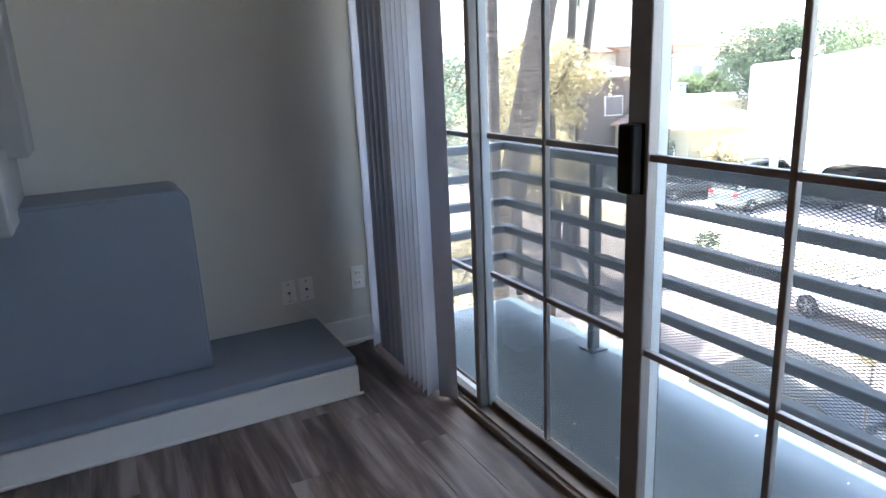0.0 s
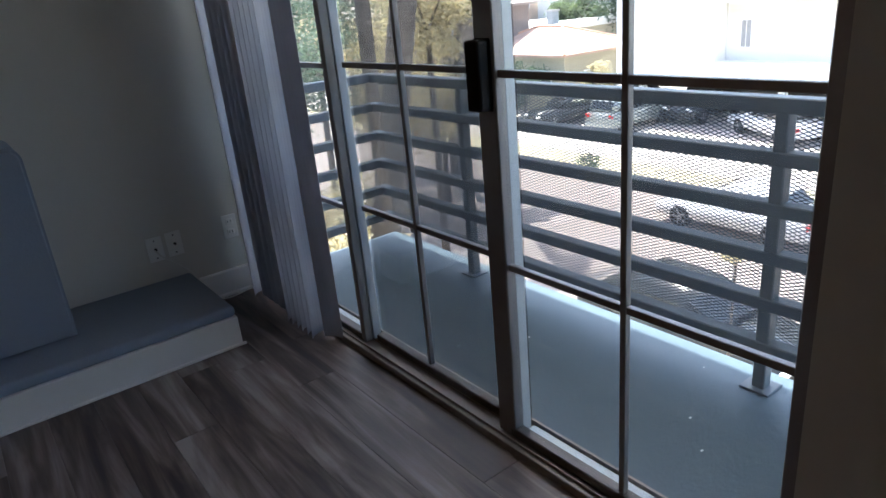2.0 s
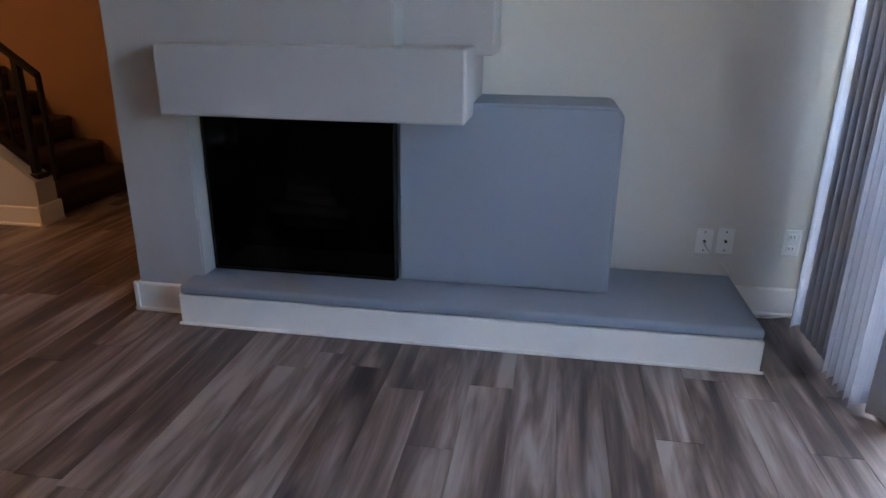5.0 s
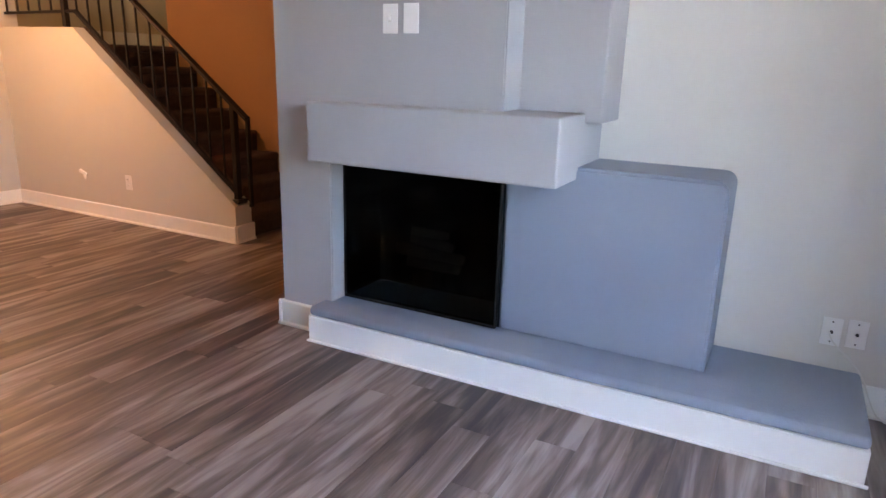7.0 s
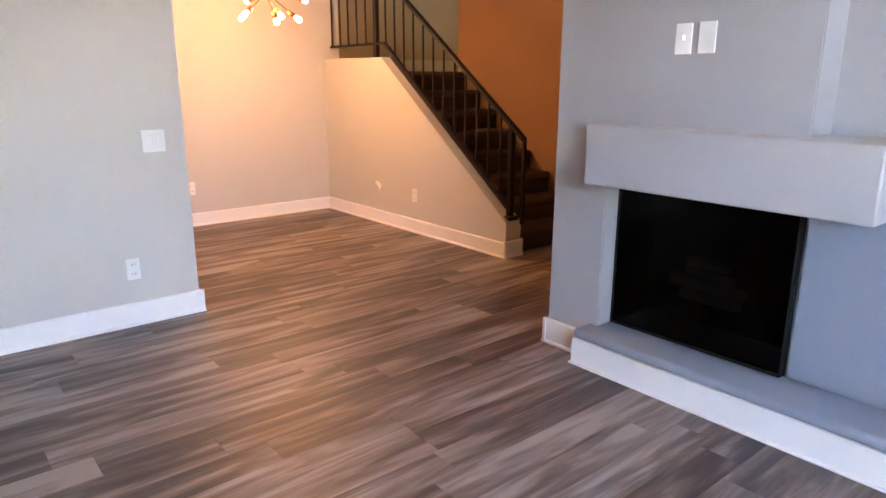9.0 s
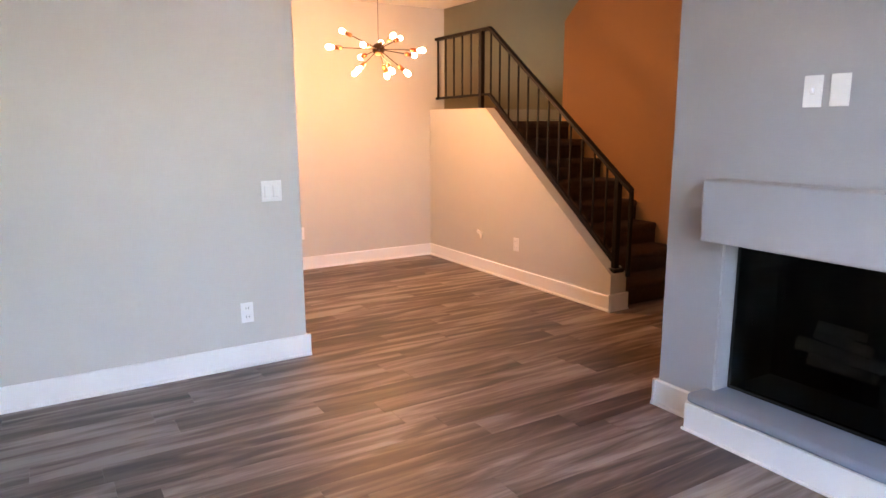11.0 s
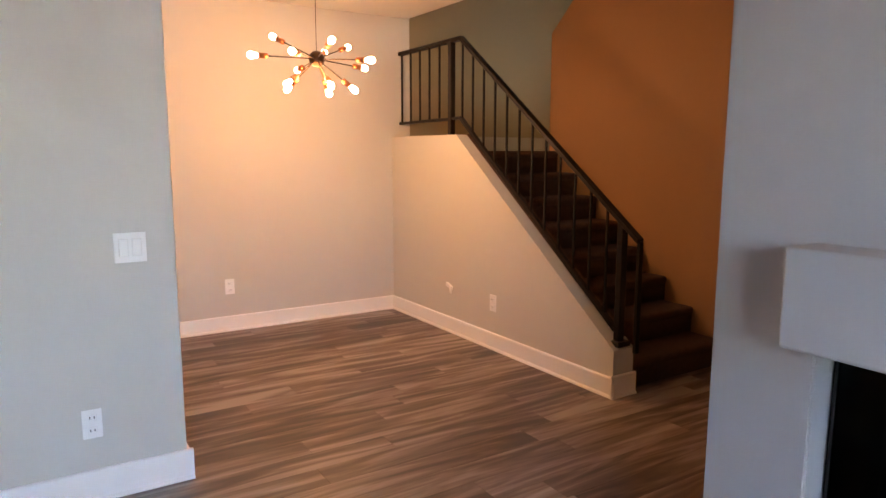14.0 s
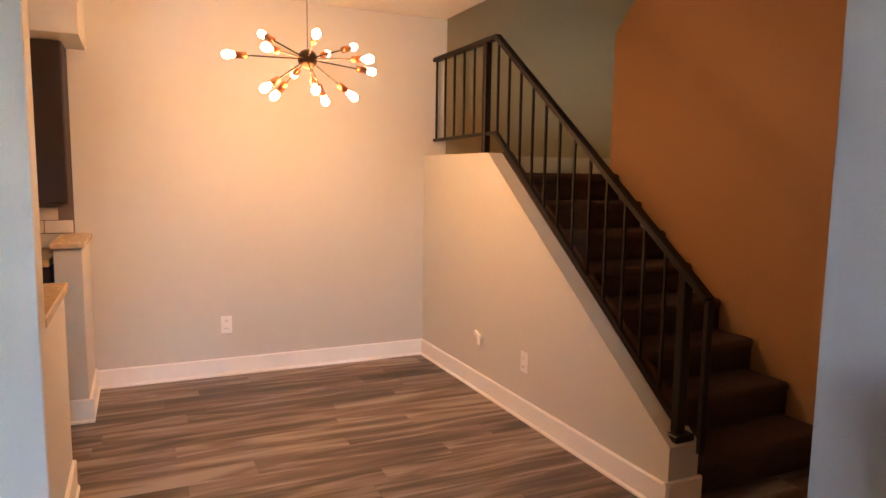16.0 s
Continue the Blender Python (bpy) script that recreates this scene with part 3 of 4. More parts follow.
for _ in range(26):
    cx, cy, cr = chip_rng.uniform(2.1, 2.7), chip_rng.uniform(-0.6, 3.2), chip_rng.uniform(0.003, 0.008)
    box(chips, (cx - cr, cy - cr * 0.5, -0.0198), (cx + cr, cy + cr * 0.6, -0.0185))
tagged(link("paint_flakes", chips, M["pale"]), "small pale paint flakes on the balcony floor", "debris", "", "stuff")


def balcony_railing():
    t = thing("balcony_railing", (BX, 3.30, -0.02), "blue-grey painted steel balcony railing backed with expanded metal mesh", "railing")
    for y in (-6.0, -3.74, -2.24, -0.76):
        part("post", boxes(((-0.025, y - 0.021, 0), (0.022, y + 0.021, 0.93)), bevel=0.004), M["rail"], t)
        part("foot_plate", boxes(((-0.05, y - 0.05, 0), (0.05, y + 0.05, 0.008)), bevel=0.003), M["rail"], t)
    for z, h in ((0.941, 0.046), (0.785, 0.043), (0.628, 0.043), (0.471, 0.043), (0.314, 0.043), (0.157, 0.043)):
        part("rail", boxes(((-0.03, -6.9, z - h / 2), (0.024, 0.03, z + h / 2)), bevel=0.004), M["rail"], t)
        part("rail", boxes(((-0.68, -0.024, z - h / 2), (-0.0305, 0.03, z + h / 2)), bevel=0.004), M["rail"], t)
    return t


railing = balcony_railing()


def expanded_mesh(parent):
    verts, faces = [], []
    pw, ph, st, th = 0.029, 0.0122, 0.0015, 0.0012

    def strand(a, b, n):
        d = (b - a).normalized()
        up = n.cross(d) * st
        base = len(verts)
        for p in (a, b):
            for s, q in ((-1, -1), (1, -1), (1, 1), (-1, 1)):
                verts.append(tuple(p + up * s + n * th * q))
        for i in range(4):
            j = (i + 1) % 4
            faces.append((base + i, base + j, base + 4 + j, base + 4 + i))

    def sheet(o, u, length, z0, z1, n):
        cols, rows = int(length / pw), int((z1 - z0) / ph)
        for i in range(cols):
            for j in range(rows):
                c = o + u * (i * pw) + Vector((0, 0, z0 + j * ph))
                l0, r0, m0, m1 = c + Vector((0, 0, ph / 2)), c + u * pw + Vector((0, 0, ph / 2)), c + u * pw / 2, c + u * pw / 2 + Vector((0, 0, ph))
                strand(l0, m0, n)
                strand(m0, r0, n)
                strand(l0, m1, n)
                strand(m1, r0, n)
    sheet(Vector((0.030, -4.7, 0)), Vector((0, 1, 0)), 4.7, 0.16, 0.925, Vector((1, 0, 0)))
    sheet(Vector((-0.66, 0.036, 0)), Vector((1, 0, 0)), 0.66, 0.16, 0.925, Vector((0, 1, 0)))
    me = bpy.data.meshes.new("mesh_panel")
    me.from_pydata(verts, [], faces)
    me.materials.append(M["mesh"])
    ob = new("mesh_panel", me)
    ob.parent = parent
    return tagged(ob, "diamond expanded metal mesh", "", "", "stuff")


expanded_mesh(railing)


# ---- stairs ----
def staircase():
    t = thing("staircase", (-2.41, 4.4, 0), "staircase covered in dark brown carpet, rising to a landing", "staircase")
    rise, run, n = 0.1735, 0.231, 8
    for i in range(n):
        x, z = -i * run, (i + 1) * rise
        deep = run + 0.03 if i < n - 1 else 0.93
        bm = bmesh.new()
        box(bm, (x + 0.022, -0.44, z - 0.06), (x - deep, 0.447, z), 0.024, 4)
        box(bm, (x, -0.44, max(z - rise - 0.01, 0)), (x - 0.15, 0.447, z - 0.03), 0.0)
        part("step", bm, M["carpet"], t, "", True)
    part("landing", boxes(((-7 * run - 0.03, 0.447, 1.39 - 0.2), (XF + 2.41, 2.05, 1.388))), M["carpet"], t)
    return t


staircase()


def stair_railing():
    t = thing("stair_railing", (-4.02, 3.875, 1.5), "black wrought iron stair railing with slim balusters and a dark handrail", "railing")
    s = -0.748      # slope of the handrail
    def top(x):
        return 0.705 + (s * x if x > 0 else 0)
    def low(x):
        return 0.125 + (-0.785 * x if x > 0 else 0)
    part("handrail", bar(bar(bmesh.new(), (-0.93, 0, 0.70), (0.01, 0, 0.705), 0.045, 0.03, 0.004), (0, 0, 0.705), (1.75, 0, 0.705 + s * 1.75), 0.045, 0.03, 0.004), M["iron"], t)
    part("bottom_rail", bar(bar(bmesh.new(), (-0.93, 0, 0.12), (0.01, 0, 0.13), 0.03, 0.022, 0.003), (0, 0, 0.13), (1.60, 0, 0.125 - 0.785 * 1.60), 0.03, 0.03, 0.003), M["iron"], t)
    part("newel", boxes(((-0.150, -0.022, 0.0), (-0.106, 0.022, 0.695)), bevel=0.004), M["iron"], t)
    part("newel", boxes(((1.60, -0.022, -1.20), (1.644, 0.022, 0.705 + s * 1.62)), bevel=0.004), M["iron"], t)
    part("foot_plate", boxes(((1.55, -0.05, -1.215), (1.67, 0.05, -1.185)), bevel=0.004), M["iron"], t)
    part("end_bar", bar(bmesh.new(), (1.75, 0, 0.705 + s * 1.75), (1.75, 0.0, -1.23), 0.03, 0.022), M["iron"], t)
    for i in range(6):
        x = -0.90 + i * 0.15
        if x < -0.17:
            part("baluster", boxes(((x - 0.007, -0.007, 0.12), (x + 0.007, 0.007, 0.70)), bevel=0.002), M["iron"], t)
    for i in range(12):
        x = 0.02 + i * 0.135
        part("baluster", boxes(((x - 0.007, -0.007, low(x)), (x + 0.007, 0.007, top(x))), bevel=0.002), M["iron"], t)
    return t


stair_railing()
skirt = bmesh.new()
prism(skirt, [(-2.42, 0.20), (-2.42, 0.342), (-3.955, 1.512), (-4.1, 1.512), (-4.1, 1.36)], 1, 3.892, 3.962)
structure("stair_skirt", skirt, M["carpet"], "dark brown carpet turned up along the inner side of the half wall", "skirting")


# ---- chandelier ----
def chandelier():
    t = thing("chandelier", (-3.808, 2.66, 1.942), "sputnik chandelier with a dark bronze hub, copper sockets and lit bulbs", "chandelier")
    part("hub", ball(bmesh.new(), (0, 0, 0), 0.050, u=20, v=14), M["bronze"], t, "", True)
    part("cord", rod(bmesh.new(), (0, 0, 0.045), (0, 0, CEIL - 1.942 - 0.03), 0.002, n=6), M["bronze"], t)
    part("canopy", rod(bmesh.new(), (0, 0, CEIL - 1.942 - 0.03), (0, 0, CEIL - 1.942), 0.06, 0.055, n=20), M["bronze"], t)
    # across, up and whether it points to the living room
    arms = ((-0.390, 0.006, 1), (-0.220, 0.110, -1), (-0.200, 0.048, 1), (0.045, 0.126, 1), (0.095, 0.030, -1), (0.228, 0.070, -1), (0.310, 0.014, 1),
            (0.323, -0.048, -1), (0.230, -0.178, 1), (0.087, -0.205, -1), (0.040, -0.150, 1), (-0.066, -0.078, -1), (-0.210, -0.150, 1), (-0.165, -0.188, -1))
    for across, up, way in arms:
        reach = 0.38 * math.sqrt(max(1 - (up / 0.22) ** 2, 0.1))
        deep = way * math.sqrt(max(reach ** 2 - across ** 2, 0.0004))
        across, up = across / (1 + 0.28 * deep), up / (1 + 0.28 * deep) - 0.16 * deep
        v = Vector((0.97 * deep + 0.23 * across, -0.23 * deep + 0.97 * across, up))
        d, ln = v.normalized(), v.length - 0.088
        arm = part("arm", rod(bmesh.new(), d * 0.045, d * ln, 0.004, n=6), M["bronze"], t)
        part("socket", rod(rod(bmesh.new(), d * (ln - 0.005), d * (ln + 0.045), 0.017, n=12), d * (ln + 0.045), d * (ln + 0.052), 0.019, n=12), M["copper"], arm, "", True)
        bm = bmesh.new()
        rings = [(0.05, 0.012), (0.062, 0.014), (0.076, 0.019), (0.092, 0.0215), (0.106, 0.018), (0.114, 0.009), (0.116, 0.0005)]
        q = d.to_track_quat("Z", "Y").to_matrix()
        prev = None
        for h, r in rings:
            ring = [bm.verts.new(d * ln + q @ Vector((r * math.cos(a), r * math.sin(a), h))) for a in [2 * math.pi * k / 12 for k in range(12)]]
            if prev:
                for k in range(12):
                    bm.faces.new((prev[k], prev[(k + 1) % 12], ring[(k + 1) % 12], ring[k]))
            prev = ring
        part("bulb", bm, M["bulb"], arm, "", True)
    return t


chandelier()


# ---- floor planks ----
def planks():
    shared = {}
    w, full = 0.153, 1.22
    rng = random.Random(4)

    def mesh(width, length):
        key = (round(width, 3), round(length, 3))
        if key not in shared:
            bm = boxes(((0.0003, 0.0003, -0.010), (width - 0.0003, length - 0.0003, 0.0)))
            top = [e for e in bm.edges if all(v.co.z > -0.001 for v in e.verts)]
            bmesh.ops.bevel(bm, geom=top, offset=0.0009, segments=1, affect="EDGES")
            me = bpy.data.meshes.new("plank")
            bm.to_mesh(me)
            bm.free()
            me.materials.append(M["plank"])
            shared[key] = me
        return shared[key]
    x = 1.843
    while x > XF - w:
        y = -2.2 - rng.random() * full
        while y < 4.85:
            end = min(y + full, 4.85)
            inside = x > -2.9 or y > 0.2
            x0, x1 = max(x, XF), min(x + w, 1.834)
            if inside and end - y > 0.05:
                ob = new("plank", mesh(x1 - x0, end - y))
                ob.location = (x0, y, 0)
                ob.parent = floor
            y = end + 0.0
            if end >= 4.85:
                break
        x -= w


# ---- vertical blind ----
def vertical_blind():
    t = thing("vertical_blind", (1.782, 2.775, 0), "grey vinyl vertical blind drawn aside beside the glass door", "blind")
    part("head_rail", boxes(((-0.03, -0.40, 2.235), (0.03, 0.36, 2.275)), bevel=0.004), M["blind"], t)
    # place along the wall, turn, bottom
    vanes = [(-0.358, -58, 0.012)] + [(-0.285 + 0.047 * i, 24 + 3 * (i % 2), 0.014) for i in range(6)] + [(0.010 + 0.062 * i, 86, 0.03) for i in range(5)] + [(0.325, 30, 0.02)]
    for y, turn, z0 in vanes:
        bm = bmesh.new()
        cols, w = 7, 0.089
        a, x0 = radians(turn), 0.030 if turn < 0 else 0.0
        rows = []
        for thick in (0, 0.0016):
            for z in (z0, 2.235):
                row = []
                for i in range(cols):
                    u = i / (cols - 1) - 0.5
                    bow = 0.011 * (1 - 4 * u * u) + thick
                    row.append(bm.verts.new((x0 + u * w * math.cos(a) - bow * math.sin(a), y + u * w * math.sin(a) + bow * math.cos(a), z)))
                rows.append(row)
        for i in range(cols - 1):
            bm.faces.new((rows[0][i], rows[0][i + 1], rows[1][i + 1], rows[1][i]))
            bm.faces.new((rows[2][i + 1], rows[2][i], rows[3][i], rows[3][i + 1]))
            bm.faces.new((rows[0][i + 1], rows[0][i], rows[2][i], rows[2][i + 1]))
        for i in (0, cols - 1):
            bm.faces.new((rows[0][i], rows[1][i], rows[3][i], rows[2][i]))
        bmesh.ops.recalc_face_normals(bm, faces=bm.faces[:])
        part("vane", bm, M["blind"], t)
    return t


vertical_blind()


# ---- plates, switches and cables ----
def plate(name, at, turn, kind, label, w=0.072, h=0.118):
    """A wall plate facing -y at turn 0."""
    t = thing(name, at, label, "socket" if kind in ("socket", "coax", "blank") else "switch", "", turn)
    part("cover", boxes(((-w / 2, -0.006, -h / 2), (w / 2, 0, h / 2)), bevel=0.003, segs=2), M["plate"], t)
    if kind == "socket":
        for z in (-0.026, 0.026):
            s = part("receptacle", boxes(((-0.017, -0.0085, z - 0.014), (0.017, -0.005, z + 0.014)), bevel=0.002), M["plate"], t)
            part("slot", boxes(((-0.009, -0.0092, z - 0.004), (-0.006, -0.008, z + 0.006)), ((0.006, -0.0092, z - 0.004), (0.009, -0.008, z + 0.006))), M["slot"], s)
    elif kind == "coax":
        part("connector", rod(bmesh.new(), (0, -0.005, 0), (0, -0.016, 0), 0.006, n=10), M["slot"], t)
        for z in (-0.042, 0.042):
            part("screw", rod(bmesh.new(), (0, -0.005, z), (0, -0.0075, z), 0.0035, n=8), M["slot"], t)
    elif kind == "toggle":
        part("toggle", boxes(((-0.006, -0.018, -0.006), (0.006, -0.005, 0.014)), bevel=0.002), M["plate"], t)
        part("opening", boxes(((-0.009, -0.0068, -0.013), (0.009, -0.0055, 0.013))), M["cord"], t)
    elif kind == "double":
        for x in (-0.024, 0.024):
            r = part("rocker", boxes(((x - 0.017, -0.0105, -0.034), (x + 0.017, -0.005, 0.034)), bevel=0.003), M["plate"], t)
            part("gap", boxes(((x - 0.0178, -0.0066, -0.0348), (x + 0.0178, -0.0058, 0.0348))), M["cord"], r)
    return t


plate("coaxial_socket", (1.390, YH, 0.328), 0, "coax", "white wall plate with a coaxial cable plugged in above the hearth")
plate("coaxial_socket", (1.478, YH, 0.333), 0, "coax", "white wall plate with an empty coaxial connector above the hearth")
plate("wall_socket", (1.747, YH, 0.342), 0, "socket", "white double socket near the blind")
plate("light_switch", (-0.415, 2.80, 1.490), 0, "toggle", "white switch plate on the chimney breast")
plate("blank_plate", (-0.315, 2.80, 1.492), 0, "blank", "white cover plate beside the switch on the chimney breast")
plate("light_switch", (XL, 1.404, 1.003), 90, "double", "white double rocker switch plate near the wall end", 0.118, 0.118)
plate("wall_socket", (XL, 1.228, 0.319), 90, "socket", "white double socket low on the living room wall")
plate("wall_socket", (XF, 2.365, 0.347), 90, "socket", "white double socket on the far dining wall")
plate("wall_socket", (-3.482, YS, 0.330), 0, "socket", "white double socket on the stair half wall")
plate("light_switch", (-2.43, 4.85, 1.211), 0, "toggle", "light switch on the terracotta wall by the stairs")
stub = thing("cable_stub", (-4.015, YS, 0.345), "short white cable stub in a small bracket on the half wall", "cable")
part("bracket", bar(bmesh.new(), (-0.055, -0.010, 0.028), (0.022, -0.010, 0.002), 0.020, 0.030, 0.004), M["plate"], stub)
part("plug", rod(rod(bmesh.new(), (0.0, -0.012, 0.006), (0.045, -0.035, -0.022), 0.010, n=10), (0.044, -0.034, -0.022), (0.052, -0.04, -0.028), 0.006, n=10), M["cord"], stub)


def cable(points, r=0.0032):
    cu = bpy.data.curves.new("coaxial_cable", "CURVE")
    cu.dimensions, cu.bevel_depth, cu.bevel_resolution = "3D", r, 2
    sp = cu.splines.new("NURBS")
    sp.points.add(len(points) - 1)
    for p, c in zip(sp.points, points):
        p.co = (*c, 1)
    sp.use_endpoint_u, sp.order_u = True, 3
    cu.materials.append(M["cord"])
    ob = new("coaxial_cable", cu)
    return tagged(ob, "thin white coaxial cable running down over the hearth to the floor", "cable")


cable([(1.385, 3.235, 0.327), (1.385, 3.20, 0.322), (1.40, 3.19, 0.30), (1.47, 3.20, 0.24), (1.52, 3.20, 0.18), (1.56, 3.20, 0.08), (1.60, 3.205, 0.012), (1.66, 3.20, 0.004), (1.72, 3.21, 0.004), (1.79, 3.225, 0.012), (1.805, 3.24, 0.03)])


# ---- logs behind the fire glass ----
logs = thing("log_set", (-0.325, 3.03, 0.30), "dim ceramic log set inside the dark firebox", "log set")
for x in (-0.12, -0.04, 0.04, 0.12):
    part("grate_bar", boxes(((x - 0.003, 0.03, -0.06), (x + 0.003, 0.09, 0.02)), bevel=0.001), M["soot"], logs)
M["log"] = material("pale_ceramic_log", (0.42, 0.38, 0.34), 0.9, vary=0.6, scale=14, bump=0.8, bump_scale=30)
for a, b, r in (((-0.19, 0.02, 0.13), (0.16, 0.03, 0.115), 0.032), ((-0.13, 0.05, 0.185), (0.10, 0.03, 0.165), 0.028), ((-0.14, 0.03, 0.07), (0.13, 0.05, 0.055), 0.03), ((-0.10, -0.01, 0.235), (0.07, 0.05, 0.215), 0.024)):
    part("log", rod(bmesh.new(), a, b, r, r * 0.8, n=10), M["log"], logs, "", True)
structure("firebox", boxes(((-0.74, 3.22, 0.176), (0.09, 3.25, 0.882)), ((-0.745, 2.925, 0.176), (-0.735, 3.25, 0.882)), ((0.075, 2.925, 0.176), (0.089, 3.25, 0.882))), M["soot"], "dark steel firebox", "firebox")


# ---- kitchen beyond the dining area ----
structure("wall_kitchen_low", boxes(((-3.52, 1.44, 0), (XL - 0.14, 1.56, 0.86)), ((XF, 1.44, 0), (-4.36, 1.575, 0.955)), bevel=0.003), M["wall"], "greige half walls of the kitchen", "wall")
baseboard((-3.52, 1.56), (XL - 0.14, 1.56), (0, 1))
baseboard((XF, 1.575), (-4.36, 1.575), (0, 1))
baseboard((-4.36, 1.44), (-4.36, 1.60), (1, 0))
structure("ledge_cap", boxes(((XF, 1.425, 0.9555), (-4.345, 1.59, 0.985)), bevel=0.004), M["counter"], "tan cap on the low wall", "ledge")
structure("soffit", boxes(((XF, -1.0, 2.072), (-4.42, 1.60, CEIL))), M["wall"], "painted soffit above the kitchen cabinets", "soffit")
structure("wall_kitchen_end", boxes(((-3.4, -3.6, 0.0), (-3.35, -0.2, CEIL))), M["wall"], "kitchen wall", "wall")
ct = tagged(link("countertop", boxes(((-3.54, 0.6, 0.862), (XL - 0.142, 1.575, 0.90)), bevel=0.005), M["counter"]), "tan speckled kitchen countertop on the half wall", "countertop")
uc = thing("wall_cabinet", (XF, 1.50, 1.18), "dark espresso wooden wall cabinet under the soffit", "cabinet")
part("body", boxes(((0.002, -1.2, 0), (0.30, 0, 0.888)), bevel=0.002), M["cabinet"], uc, "reddish brown side")
for i in range(3):
    d = part("door", boxes(((0.302, -0.398 - 0.4 * i, 0.004), (0.322, -0.003 - 0.4 * i, 0.884)), bevel=0.003), M["cabinet"], uc)
    part("handle", rod(bmesh.new(), (0.335, -0.36 - 0.4 * i, 0.06), (0.335, -0.36 - 0.4 * i, 0.16), 0.004, n=8), M["alu"], d)
bc = thing("base_cabinet", (XF, 1.42, 0), "dark base cabinet with a tan counter along the kitchen wall", "cabinet")
part("body", boxes(((0.002, -1.6, 0.1), (0.58, 0, 0.86)), bevel=0.002), M["cabinet"], bc)
part("counter", boxes(((0.002, -1.62, 0.862), (0.61, 0.0, 0.90)), bevel=0.004), M["counter"], bc)
splash = structure("backsplash", boxes(((XF, -0.2, 0.985), (XF + 0.006, 1.43, 1.18)), ((XF, 1.43, 0.987), (XF + 0.006, 1.50, 1.18))), M["grout"], "white subway tile backsplash with dark joints", "backsplash")


# ---- outdoors ----
indoors = set(scene.objects)
structure("ground", boxes(((-200, -300, GROUND - 0.3), (900, 900, GROUND))), M["asphalt"], "sunlit asphalt street", "street")
structure("pavement", boxes(((2.2, -80, GROUND), (9.9, 120, GROUND + 0.13)), ((22.2, -80, GROUND + 0.0), (60, 120, GROUND + 0.14)), bevel=0.0), M["concrete"], "pale concrete pavement and parking court", "pavement")
structure("kerb", boxes(((9.903, -80, GROUND), (10.1, 120, GROUND + 0.15)), ((19.65, -80, GROUND), (19.85, 120, GROUND + 0.15)), bevel=0.02), M["concrete"], "concrete kerb", "kerb")
structure("verge", boxes(((19.853, 8.0, GROUND), (22.197, 60, GROUND + 0.145))), M["earth"], "dry yellow grass verge between kerb and parking court", "verge")
structure("planting_bed", boxes(((3.0, 8.0, GROUND + 0.13), (9.0, 60, GROUND + 0.17))), M["earth"], "planting bed with dry leaves", "planting bed")
M["hill"] = material("hazy_hillside", (0.16, 0.17, 0.09), 1.0, vary=0.4, scale=0.05)
bm = bmesh.new()
prism(bm, [(70, GROUND - 0.1), (600, GROUND - 0.1), (600, 14), (150, 8), (110, 2.5)], 1, -100, 700)
structure("backdrop_hill", bm, M["hill"], "low hillside behind the houses", "hill")


def crown(parent, centre, radius, mat, leaves=2200, leaf=0.10, clumps=16, seed=1, squash=0.8, spread=1.0):
    """Clumps of small bent leaves with gaps between."""
    rng = random.Random(seed)
    verts, faces = [], []
    cs = []
    for _ in range(clumps):
        v = Vector((rng.gauss(0, 1), rng.gauss(0, 1), rng.gauss(0, 1))).normalized() * radius * (0.35 + 0.65 * rng.random()) * spread
        v.z *= squash
        cs.append((Vector(centre) + v, radius * rng.uniform(0.22, 0.42)))
    for _ in range(leaves):
        c, r = cs[rng.randrange(clumps)]
        p = c + Vector((rng.gauss(0, 0.5), rng.gauss(0, 0.5), rng.gauss(0, 0.4))) * r
        a = Vector((rng.gauss(0, 1), rng.gauss(0, 1), rng.gauss(0, 0.6))).normalized() * leaf * rng.uniform(0.6, 1.3)
        b = a.cross(Vector((rng.gauss(0, 1), rng.gauss(0, 1), rng.gauss(0, 1)))).normalized() * leaf * 0.35
        n = len(verts)
        verts += [tuple(p - a), tuple(p + b + Vector((0, 0, leaf * 0.15))), tuple(p + a), tuple(p - b + Vector((0, 0, leaf * 0.15)))]
        faces.append((n, n + 1, n + 2, n + 3))
    me = bpy.data.meshes.new("crown")
    me.from_pydata(verts, [], faces)
    me.materials.append(mat)
    ob = new("crown", me)
    ob.parent = parent
    return ob


def tree(at, height, radius, mat, label, seed=1, leaves=2500, leaf=0.12, name="tree", trunk_r=0.12):
    t = thing(name, at, label, "tree")
    rng = random.Random(seed)
    bm = rod(bmesh.new(), (0, 0, -0.05), (0.05, 0, height - radius * 1.2), trunk_r, trunk_r * 0.6, n=9)
    for k in range(6):
        a = k * 1.05 + rng.random()
        rod(bm, (0.04, 0, height - radius * (1.5 - 0.05 * k)), (radius * 0.7 * math.cos(a), radius * 0.7 * math.sin(a), height - radius * rng.uniform(0.3, 1.0)), trunk_r * 0.4, trunk_r * 0.12, n=6)
    part("trunk", bm, M["bark"], t, "", True)
    crown(t, (0, 0, height - radius), radius, mat, leaves, leaf, 22, seed)
    return t


